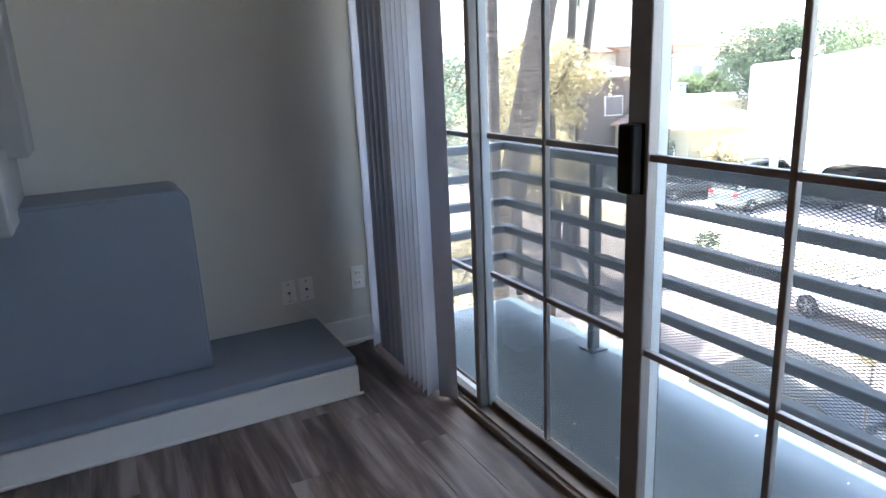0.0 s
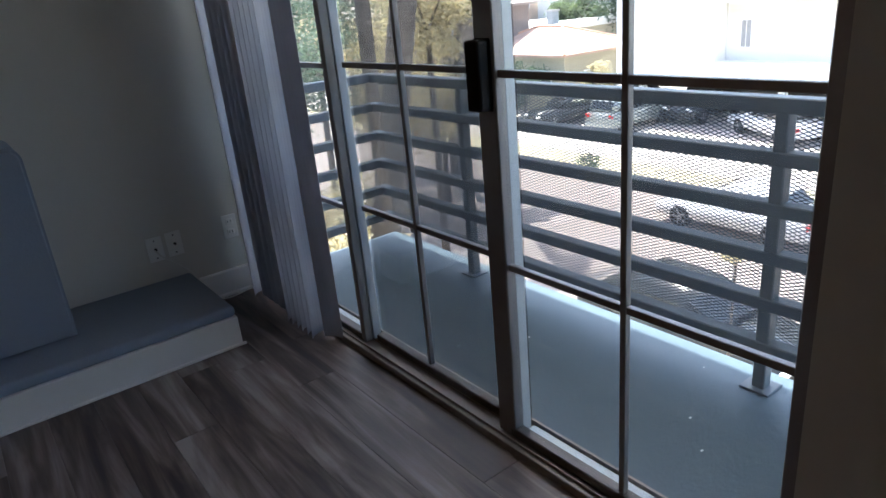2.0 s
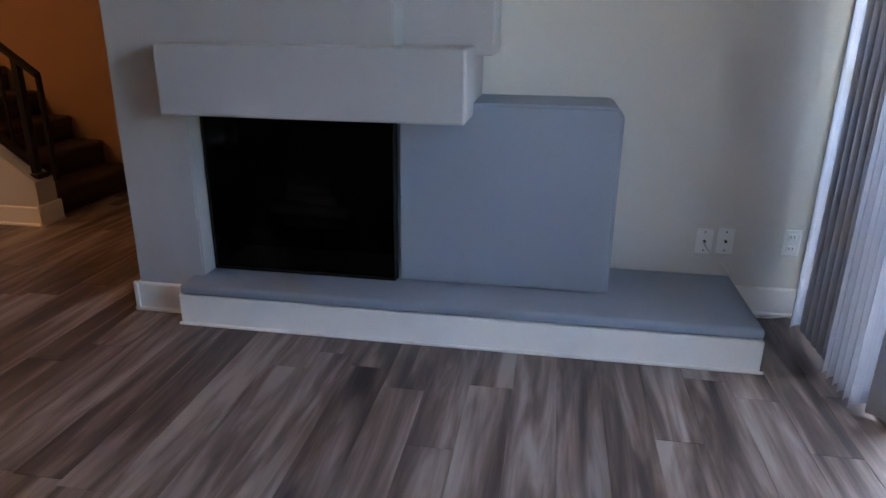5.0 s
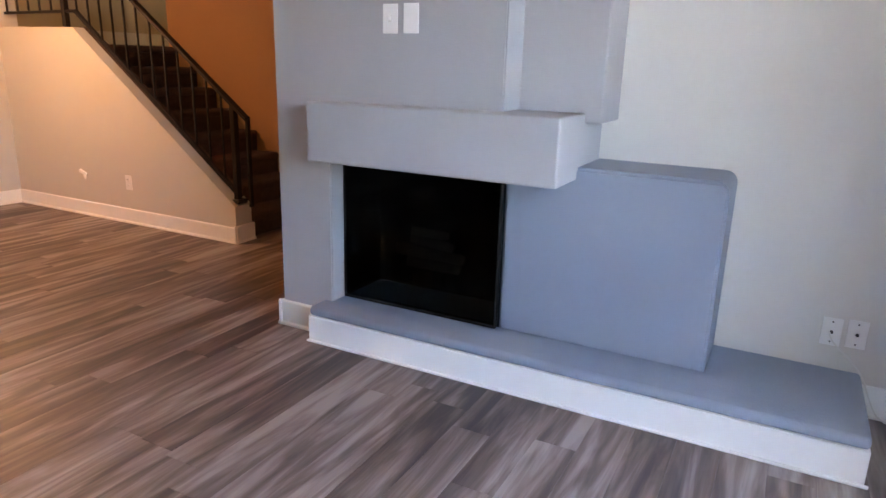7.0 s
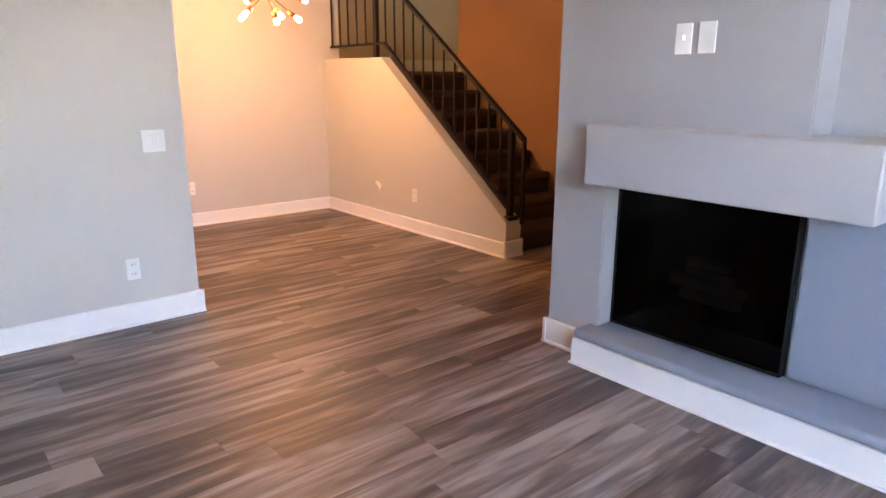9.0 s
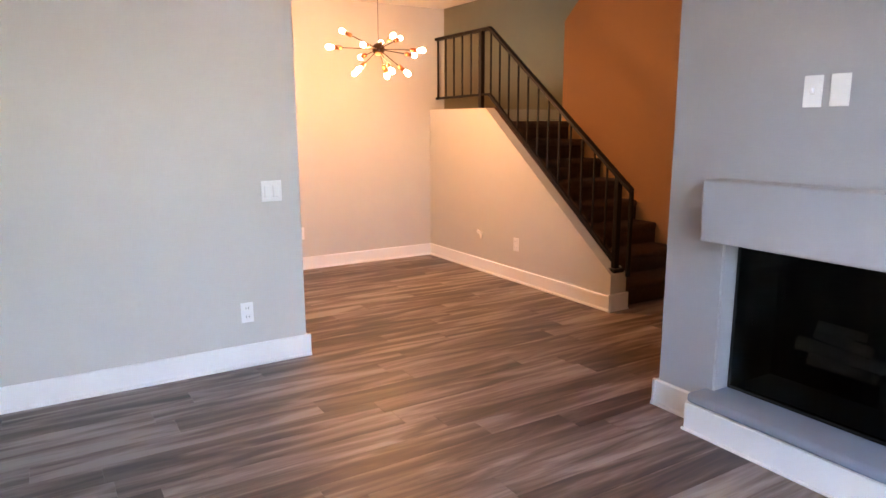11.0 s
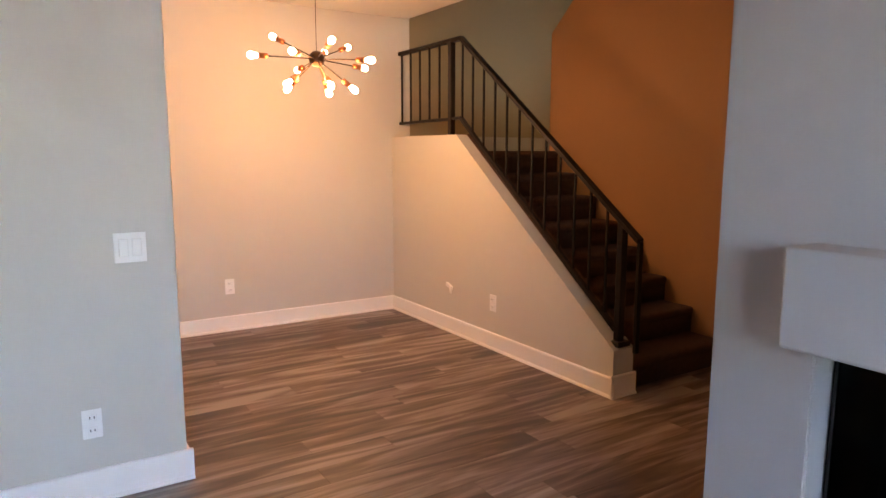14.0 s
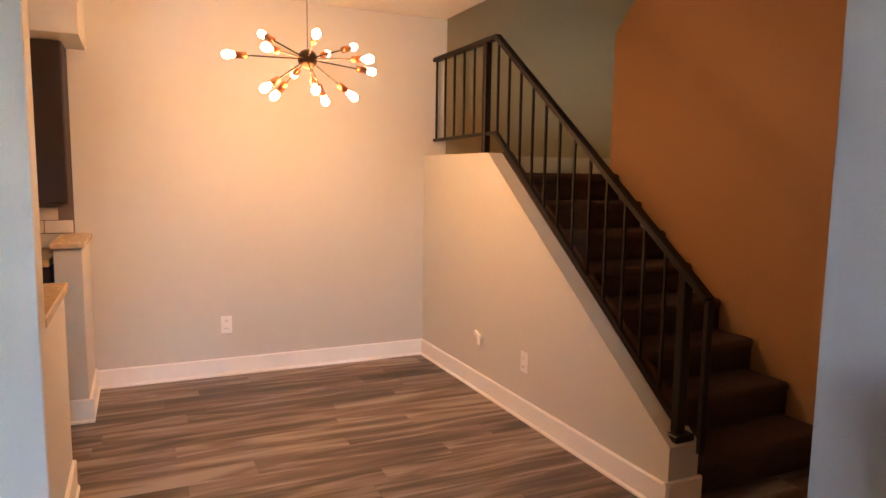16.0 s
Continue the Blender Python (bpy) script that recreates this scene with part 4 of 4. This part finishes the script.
def palm(at, height, r0, r1, lean, label, fronds=0, seed=3, straight=False):
    t = thing("palm_tree", at, label, "tree")
    bm = bmesh.new()
    n, rings = 14, int(height / 0.16)
    prev = None
    for i in range(rings + 1):
        s = i / rings
        r = (r0 + (r1 - r0) * s ** 0.8) * (1.0 + (0.035 if i % 2 else -0.02))
        k2 = s if straight else s * s
        c = Vector((lean[0] * k2, lean[1] * k2, height * s))
        ring = [bm.verts.new(c + Vector((r * math.cos(a), r * math.sin(a), 0.0))) for a in [2 * math.pi * k / n for k in range(n)]]
        if prev:
            for k in range(n):
                bm.faces.new((prev[k], prev[(k + 1) % n], ring[(k + 1) % n], ring[k]))
        prev = ring
    bm.faces.new(prev)
    part("trunk", bm, M["bark"], t, "", True)
    rng = random.Random(seed)
    verts, faces = [], []
    top = Vector((lean[0], lean[1], height))
    for f in range(fronds):
        az, el = rng.random() * 6.283, rng.uniform(-0.9, 1.1)
        d = Vector((math.cos(az) * math.cos(el), math.sin(az) * math.cos(el), math.sin(el)))
        side = d.cross(Vector((0, 0, 1))).normalized()
        for k in range(10):
            a, b = d * (0.2 + 0.16 * k), d * (0.2 + 0.16 * (k + 1))
            drop = Vector((0, 0, -0.02 * k * k))
            for sg in (-1, 1):
                m = len(verts)
                tip = a + side * sg * 0.42 * (1 - k / 12) + drop * 1.6 + d * 0.12
                verts += [tuple(top + a + drop), tuple(top + b + drop), tuple(top + tip)]
                faces.append((m, m + 1, m + 2))
    if fronds:
        me = bpy.data.meshes.new("fronds")
        me.from_pydata(verts, [], faces)
        me.materials.append(M["leafdark"])
        ob = new("fronds", me)
        ob.parent = t
    return t


palm((6.6, 11.45, GROUND), 13.5, 0.36, 0.17, (2.15, -1.4), "thick grey palm trunk with ring scars close to the balcony", straight=True)
palm((8.7, 13.95, GROUND), 14.0, 0.21, 0.14, (0.1, 0.0), "slim grey palm trunk beside the hedge")
palm((16.45, 21.0, GROUND), 12.6, 0.20, 0.13, (0.9, -0.5), "tall slim palm with a drooping crown", 36)
palm((16.0, 20.9, GROUND), 15.0, 0.20, 0.13, (0.35, -0.2), "tall slim palm trunk among golden foliage", 36, 5)
palm((15.2, 16.5, GROUND), 15.0, 0.13, 0.10, (0.1, 0.0), "very slim pale palm trunk by the street", 30, 7)
for i, (x, y, h, r, kind) in enumerate(((10.7, 14.4, 7.9, 1.35, "leafgold"), (17.6, 24.4, 8.4, 1.6, "leafgold"), (6.9, 15.2, 7.3, 2.0, "leafteal"), (9.6, 18.6, 8.6, 2.3, "leafteal"), (12.8, 21.5, 8.0, 2.2, "leafgold"), (14.6, 22.3, 7.4, 1.9, "leafgold"), (5.6, 14.0, 6.8, 1.6, "leaf"), (11.5, 17.3, 5.6, 1.7, "leafgold"), (14.2, 19.0, 5.4, 1.5, "leafgold"), (5.4, 10.8, 3.6, 1.5, "leafgold"), (6.6, 12.6, 3.8, 1.6, "leafgold"))):
    tree((x, y, GROUND + 0.13), h, r, M[kind], "leafy tree with golden sunlit leaves beside the palms" if kind == "leafgold" else "green leafy tree beside the palms", 10 + i, 5200, 0.08)
tree((9.8, 5.35, GROUND + 0.13), 3.15, 0.24, M["leafgold"], "young street tree with a small sparse yellow-green crown", 33, 260, 0.06, trunk_r=0.03)
for i, (x, y, h, r, kind) in enumerate(((45.0, 35.4, 10.4, 4.2, "leafdark"), (47, 34.0, 11.5, 5.0, "leafdark"), (52, 31.5, 11.2, 5.0, "leaf"), (43.5, 40.2, 6.6, 2.2, "leaf"), (38.5, 45, 5.6, 1.6, "leaf"), (56, 27, 11.0, 5.0, "leafdark"), (60, 22, 11.0, 5.0, "leaf"), (36.5, 49, 6.4, 1.8, "leaf"), (44, 58, 8.0, 2.6, "leaf"))):
    tree((x, y, GROUND + 0.1), h, r, M[kind], "large green tree behind the white building" if x > 42 else "green tree among the houses", 50 + i, 9000, 0.17, trunk_r=0.3)
for i, (x, y, r, kind) in enumerate(((26.9, 28.6, 1.35, "leafdark"), (28.9, 25.2, 0.95, "leafgold"))):
    tree((x, y, GROUND + 0.13), 2.0 + r, r, M[kind], "round green bush in front of the cream house" if i == 0 else "yellow-green shrub beside the white building", 80 + i, 2600, 0.11, "bush", 0.08)


for (x, y), rad, kind in (((25.87, 34.59), 0.9, "leafdark"), ((28.73, 35.07), 0.8, "leaf"), ((23.41, 37.13), 0.9, "leafgold"), ((24.18, 27.94), 0.7, "leafdark")):
    tree((x, y, GROUND + 0.13), 0.4 + rad * 1.5, rad, M[kind], "low leafy bush on the ground behind the palms", int(x * 10), 1500, 0.08, "bush", 0.05)


def house(at, size, roof_h, wall, roof, label, windows=(), flat=False, over=0.4, name="house", turn=0.0):
    """size: x, y, z; windows: (face, along, up, width, height) with face 'x' or 'y', the faces towards the balcony."""
    sx, sy, sz = size
    t = thing(name, at, label, "house", "", turn)
    part("wall", boxes(((0, 0, 0), size), bevel=0.02), M[wall], t)
    if flat:
        part("roof", boxes(((-over, -over, sz + 0.002), (sx + over, sy + over, sz + roof_h)), bevel=0.03), M[roof], t)
    else:
        bm = bmesh.new()
        lo = [(-over, -over), (sx + over, -over), (sx + over, sy + over), (-over, sy + over)]
        if sy > sx:
            hi = [(sx / 2, sx / 2), (sx / 2, sy - sx / 2)]
        else:
            hi = [(sy / 2, sy / 2), (sx - sy / 2, sy / 2)]
        base = [bm.verts.new((*p, sz + 0.002)) for p in lo]
        brim = [bm.verts.new((*p, sz + 0.14)) for p in lo]
        r = [bm.verts.new((*p, sz + roof_h)) for p in hi]
        bm.faces.new(base[::-1])
        for i in range(4):
            bm.faces.new((base[i], base[(i + 1) % 4], brim[(i + 1) % 4], brim[i]))
        if sy > sx:
            for f in ((brim[0], brim[1], r[0]), (brim[1], brim[2], r[1], r[0]), (brim[2], brim[3], r[1]), (brim[3], brim[0], r[0], r[1])):
                bm.faces.new(f)
        else:
            for f in ((brim[0], brim[1], r[1], r[0]), (brim[1], brim[2], r[1]), (brim[2], brim[3], r[0], r[1]), (brim[3], brim[0], r[0])):
                bm.faces.new(f)
        bmesh.ops.recalc_face_normals(bm, faces=bm.faces[:])
        part("roof", bm, M[roof], t)
        if roof == "rooffaded":
            z0 = sz + 0.15
            for a_, b_ in ((lo[0], hi[0]), (lo[1], hi[0]), (hi[0], hi[1]), (lo[3], hi[1]), (lo[2], hi[1])):
                za, zb = (sz + roof_h + 0.02 if a_ in hi else z0), sz + roof_h + 0.02
                part("ridge_tiles", rod(bmesh.new(), (*a_, za), (*b_, zb), 0.08, n=6), M["rooftile"], t)
    for face, a, z, w, h in windows:
        if face == "x":
            f, g = ((-0.05, a, z), (0.03, a + w, z + h)), ((-0.058, a + 0.07, z + 0.07), (-0.0505, a + w - 0.07, z + h - 0.07))
        else:
            f, g = ((a, -0.05, z), (a + w, 0.03, z + h)), ((a + 0.07, -0.058, z + 0.07), (a + w - 0.07, -0.0505, z + h - 0.07))
        wn_ = part("window", boxes(f, bevel=0.01), M["white"], t)
        part("pane", boxes(g), M["winglass"], wn_)
    return t


# the white building over its parking bays
wb = thing("apartment_building", (29.0, -22.0, GROUND + 0.14), "white stucco apartment building over shaded parking bays", "house")
part("wall", boxes(((0, 40.2, 2.25), (12, 45.8, 6.45)), bevel=0.03), M["stucco"], wb, "plain white block")
part("wall", boxes(((0.9, 0, 2.25), (12, 40.2, 5.55)), bevel=0.02), M["stucco"], wb)
part("wall", boxes(((0.0, 0, 2.25), (0.9, 40.2, 3.05)), bevel=0.02), M["stucco"], wb)
# Back wall coloured dark in place of the shadow inside the bays
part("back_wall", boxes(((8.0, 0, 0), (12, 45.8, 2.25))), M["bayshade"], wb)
for y in (0.4, 7.9, 15.4, 22.9, 30.0, 37.1, 44.4):
    part("column", boxes(((0.3, y - 0.15, 0), (0.6, y + 0.15, 2.25)), bevel=0.01), M["stucco"], wb)
bm = bmesh.new()
prism(bm, [(-0.15, 5.56), (13, 5.56), (13, 5.8), (6.3, 7.75), (-0.15, 5.75)], 1, -0.5, 40.15)
part("roof", bm, M["roofwhite"], wb)
bm = bmesh.new()
prism(bm, [(40.22, 6.46), (46.0, 6.46), (46.0, 6.56), (43.5, 6.70), (40.22, 7.1)], 0, 0.4, 12.2)
part("roof", bm, M["roofwhite"], wb)
# Thin tan strip on the wall in place of the eave's shadow
part("eave_shade_band", boxes(((0.84, 0, 5.05), (0.897, 40.1, 5.55))), M["stucco2"], wb, "tan band painting the shade under the eave")
for y in (4, 10, 16, 22, 28, 33.5, 38.9):
    wf = part("window", boxes(((0.82, y, 3.55), (0.95, y + 0.6, 4.85)), bevel=0.01), M["white"], wb)
    part("pane", boxes(((0.805, y + 0.08, 3.63), (0.8195, y + 0.28, 4.77)), ((0.805, y + 0.32, 3.63), (0.8195, y + 0.52, 4.77))), M["winpale"], wf)


def satellite_dish(at, turn):
    t = thing("satellite_dish", at, "small white satellite dish on the roof", "satellite dish", "dishes on the roof", turn)
    part("mast", rod(bmesh.new(), (0, 0, 0), (0, 0, 0.35), 0.025, n=8), M["white"], t)
    bm = bmesh.new()
    bmesh.ops.create_cone(bm, cap_ends=True, segments=18, radius1=0.07, radius2=0.24, depth=0.06, matrix=Matrix.Translation((0, 0.05, 0.5)) @ Euler((radians(-50), 0, 0)).to_matrix().to_4x4())
    part("dish", bm, M["white"], t)
    part("arm", rod(bmesh.new(), (0, 0.05, 0.4), (0, 0.5, 0.75), 0.015, n=6), M["white"], t)
    return t


satellite_dish((31.5, 23.2, 0.42), 120)
satellite_dish((31.5, 22.0, 0.52), 60)
house((28.5, 27.0, GROUND + 0.14), (6.0, 8.2, 3.2), 1.4, "cream", "rooffaded", "cream stucco bungalow with a faded terracotta roof", (("x", 1.0, 1.0, 0.9, 1.3), ("x", 3.2, 1.0, 0.8, 1.3), ("y", 1.5, 1.1, 0.7, 1.2)))
house((33.0, 36.0, GROUND + 0.14), (14.0, 9.0, 3.9), 0.4, "cream", "roofwhite", "flat-roofed cream house behind the bungalow", (("x", 2.0, 1.2, 1.2, 1.2), ("y", 3.0, 1.2, 1.2, 1.2)), True)
house((22.6, 33.0, GROUND + 0.14), (9.0, 12.0, 6.0), 1.5, "houseshade", "roofgrey", "house with a grey-brown shingled hip roof", (("x", 2.0, 3.8, 1.0, 1.2), ("x", 7.0, 3.8, 1.0, 1.2), ("y", 2.0, 3.8, 1.4, 1.2), ("y", 5.0, 3.8, 1.4, 1.2), ("y", 2.0, 1.2, 1.4, 1.2)))
house((42.0, 47.0, GROUND - 0.2), (9.0, 7.0, 8.6), 0.5, "stucco3", "roofwhite", "tan stucco house with a flat roof on the slope", (("x", 1.2, 5.6, 1.2, 1.3), ("x", 4.2, 5.6, 1.2, 1.3), ("y", 1.5, 5.6, 1.3, 1.3), ("y", 5.0, 5.6, 1.3, 1.3)), True)
ch = thing("rooftop_vent", (37.9, 37.2, GROUND + 0.14 + 4.3), "dark metal vent on the flat roof", "vent")
part("box", boxes(((-0.32, -0.32, 0), (0.32, 0.32, 0.9)), bevel=0.03), M["winglass"], ch)
part("cap", boxes(((-0.4, -0.4, 0.902), (0.4, 0.4, 1.0)), bevel=0.02), M["alu"], ch)
far_rng = random.Random(21)
for k in range(20):
    d, a = 62 + 6.5 * (k % 10) + far_rng.uniform(-3, 3), radians(38 + 1.9 * ((k * 7) % 20) + far_rng.uniform(-1, 1))
    w, dd, hh = far_rng.uniform(7, 12), far_rng.uniform(7, 11), far_rng.uniform(5.5, 8.0)
    x, y = d * math.cos(a), d * math.sin(a)
    base = GROUND + max(0, (x - 70) * 0.2) + 0.02 * d
    house((x, y, base - 1.0), (dd, w, hh + 1.0), 1.6, ("stucco", "stucco2", "stucco3")[k % 3], ("rooftile", "roofwhite", "rooftile")[(k // 2) % 3], "pale distant house with a low roof on the hillside",
          [("x", 1.0 + 2.4 * j, z, 1.1, 1.2) for j in range(int(w / 2.6)) for z in (2.4, 5.2)] + [("y", 1.0 + 2.6 * j, 5.2, 1.1, 1.2) for j in range(int(dd / 2.8))], turn=far_rng.uniform(-12, 12))


def car(at, turn, paint, label, suv=False, lamps="red"):
    """Nose towards +x."""
    t = thing("car", at, label, "car", "", turn)
    L, W, H = (4.6, 1.82, 1.68) if suv else (4.6, 1.8, 1.42)
    hood, belt = (0.98, 1.02) if suv else (0.78, 0.86)
    low = [(-L / 2, 0.32), (L / 2 - 0.1, 0.28), (L / 2, 0.5), (L / 2 - 0.08, hood - 0.12), (L / 2 - 0.5, hood), (L / 2 - 1.35, belt), (-L / 2 + 0.75, belt + 0.04), (-L / 2 + 0.05, belt), (-L / 2, 0.6)]
    bm = bmesh.new()
    prism(bm, low, 1, -W / 2, W / 2)
    bmesh.ops.bevel(bm, geom=bm.edges[:], offset=0.05, segments=2, affect="EDGES", clamp_overlap=True)
    body = part("body", bm, M[paint], t, "", True)
    rear = -L / 2 + (0.15 if suv else 0.55)
    cab = [(rear, belt + 0.02), (L / 2 - 1.3, belt), (L / 2 - 2.05, H - 0.06), (L / 2 - 2.4, H), (rear + 0.5, H), (rear + (0.2 if suv else 0.45), H - 0.12)]
    bm = bmesh.new()
    prism(bm, cab, 1, -W / 2 + 0.13, W / 2 - 0.13)
    bmesh.ops.bevel(bm, geom=bm.edges[:], offset=0.05, segments=2, affect="EDGES", clamp_overlap=True)
    part("cabin", bm, M[paint], t, "", True)
    g = 0.06
    for sgn in (-1, 1):
        y = sgn * (W / 2 - 0.125)
        bm = bmesh.new()
        prism(bm, [(rear + 0.35, belt + 0.09), (L / 2 - 1.55, belt + 0.09), (L / 2 - 2.12, H - 0.14), (rear + 0.6, H - 0.14)], 1, y - 0.006, y + 0.006)
        part("side_window", bm, M["carglass"], t)
    a, b = Vector((L / 2 - 1.36, 0, belt + 0.10)), Vector((L / 2 - 1.98, 0, H - 0.10))
    part("windscreen", bar(bmesh.new(), a + Vector((0.03, 0, 0.02)), b + Vector((0.03, 0, 0.02)), W - 0.42, 0.03, 0.01), M["carglass"], t)
    a, b = Vector((rear + 0.02, 0, belt + 0.14)), Vector((rear + (0.2 if suv else 0.42), 0, H - 0.16))
    part("rear_window", bar(bmesh.new(), a + Vector((-0.015, 0, 0.015)), b + Vector((-0.015, 0, 0.015)), W - 0.5, 0.03, 0.01), M["carglass"], t)
    for x in (-L / 2 + 0.85, L / 2 - 0.92):
        for sgn in (-1, 1):
            wt = part("wheel", rod(bmesh.new(), (x, sgn * (W / 2 - 0.2), 0.33), (x, sgn * (W / 2 + 0.012), 0.33), 0.33, n=24), M["tyre"], t)
            bm = rod(bmesh.new(), (x, sgn * (W / 2 + 0.005), 0.33), (x, sgn * (W / 2 + 0.022), 0.33), 0.09, n=12)
            for k in range(5):
                an = k * 2 * math.pi / 5
                bar(bm, (x, sgn * (W / 2 + 0.018), 0.33), (x + 0.22 * math.cos(an), sgn * (W / 2 + 0.018), 0.33 + 0.22 * math.sin(an)), 0.012, 0.06, 0.0)
            part("rim", bm, M["rim"], wt)
    for sgn in (-1, 1):
        part("tail_lamp", boxes(((-L / 2 - 0.015, sgn * (W / 2 - 0.34), belt - 0.22), (-L / 2 + 0.1, sgn * (W / 2 - 0.06), belt - 0.06)), bevel=0.02), M["red"], t)
        part("headlamp", boxes(((L / 2 - 0.22, sgn * (W / 2 - 0.40), hood - 0.26), (L / 2 - 0.02, sgn * (W / 2 - 0.08), hood - 0.14)), bevel=0.02), M["white"], t)
        part("mirror", boxes(((L / 2 - 1.75, sgn * (W / 2 - 0.05), belt + 0.06), (L / 2 - 1.6, sgn * (W / 2 + 0.1), belt + 0.18)), bevel=0.02), M[paint], t)
    part("bumper", boxes(((-L / 2 - 0.04, -W / 2 + 0.1, 0.34), (-L / 2 + 0.05, W / 2 - 0.1, 0.52)), bevel=0.03), M[paint], t)
    return t


car((18.1, 10.1, GROUND), 90, "carwhite", "white sedan with alloy wheels parked at the far kerb")
car((11.45, 7.1, GROUND), -90, "cardark", "dark sedan parked at the near kerb below the balcony")
car((27.8, 21.9, GROUND + 0.14), 0, "carsilver", "silver-green estate car with red tail lamps in a parking bay", True)
car((31.2, 20.0, GROUND + 0.14), 180, "cardark", "dark sport utility vehicle in a parking bay", True)
car((27.2, 25.5, GROUND + 0.14), 165, "cardark", "dark car in the parking court beside the estate car")
car((31.6, 24.4, GROUND + 0.14), 0, "cardark", "dark car in the shade at the end of the parking court", True)
car((28.9, 15.0, GROUND + 0.14), 63, "carwhite", "white car parked at an angle before the parking bays")
car((31.8, 9.0, GROUND + 0.14), 0, "carwhite", "white car in a shaded parking bay")
car((20.3, 30.5, GROUND), 80, "carwhite", "white car parked up the street")
tree((19.95, 17.6, GROUND + 0.14), 0.9, 0.55, M["leafdark"], "low dark shrub on the grass verge", 91, 500, 0.08, "shrub", 0.03)


# the street and all that stands on it, turned and raised together to its true bearing
SITE = Matrix.Translation((0.695, 0.158, 0.45)) @ Matrix.Rotation(radians(-1.65), 4, "Z") @ Matrix.Translation((-0.786, -0.17, 0))
for ob in set(scene.objects) - indoors:
    if ob.parent is None:
        ob.matrix_basis = SITE @ ob.matrix_basis


# ---- pieces of the floor and the tiles last ----
def tiles():
    me = None
    w, h = 0.150, 0.074
    for j in range(5):
        for i in range(12):
            y0 = 1.497 - (i + 1) * (w + 0.004) - (0.077 if j % 2 else 0)
            z0 = 0.99 + j * (h + 0.004)
            if z0 + h > 1.18 or y0 < -0.2:
                continue
            if me is None:
                bm = boxes(((0, 0, 0), (0.007, w, h)))
                bmesh.ops.bevel(bm, geom=[e for e in bm.edges if all(v.co.x > 0.006 for v in e.verts)], offset=0.0015, segments=1, affect="EDGES")
                me = bpy.data.meshes.new("tile")
                bm.to_mesh(me)
                bm.free()
                me.materials.append(M["tile"])
            ob = new("tile", me)
            ob.location, ob.parent = (XF + 0.006, y0, z0), splash


tiles()
planks()
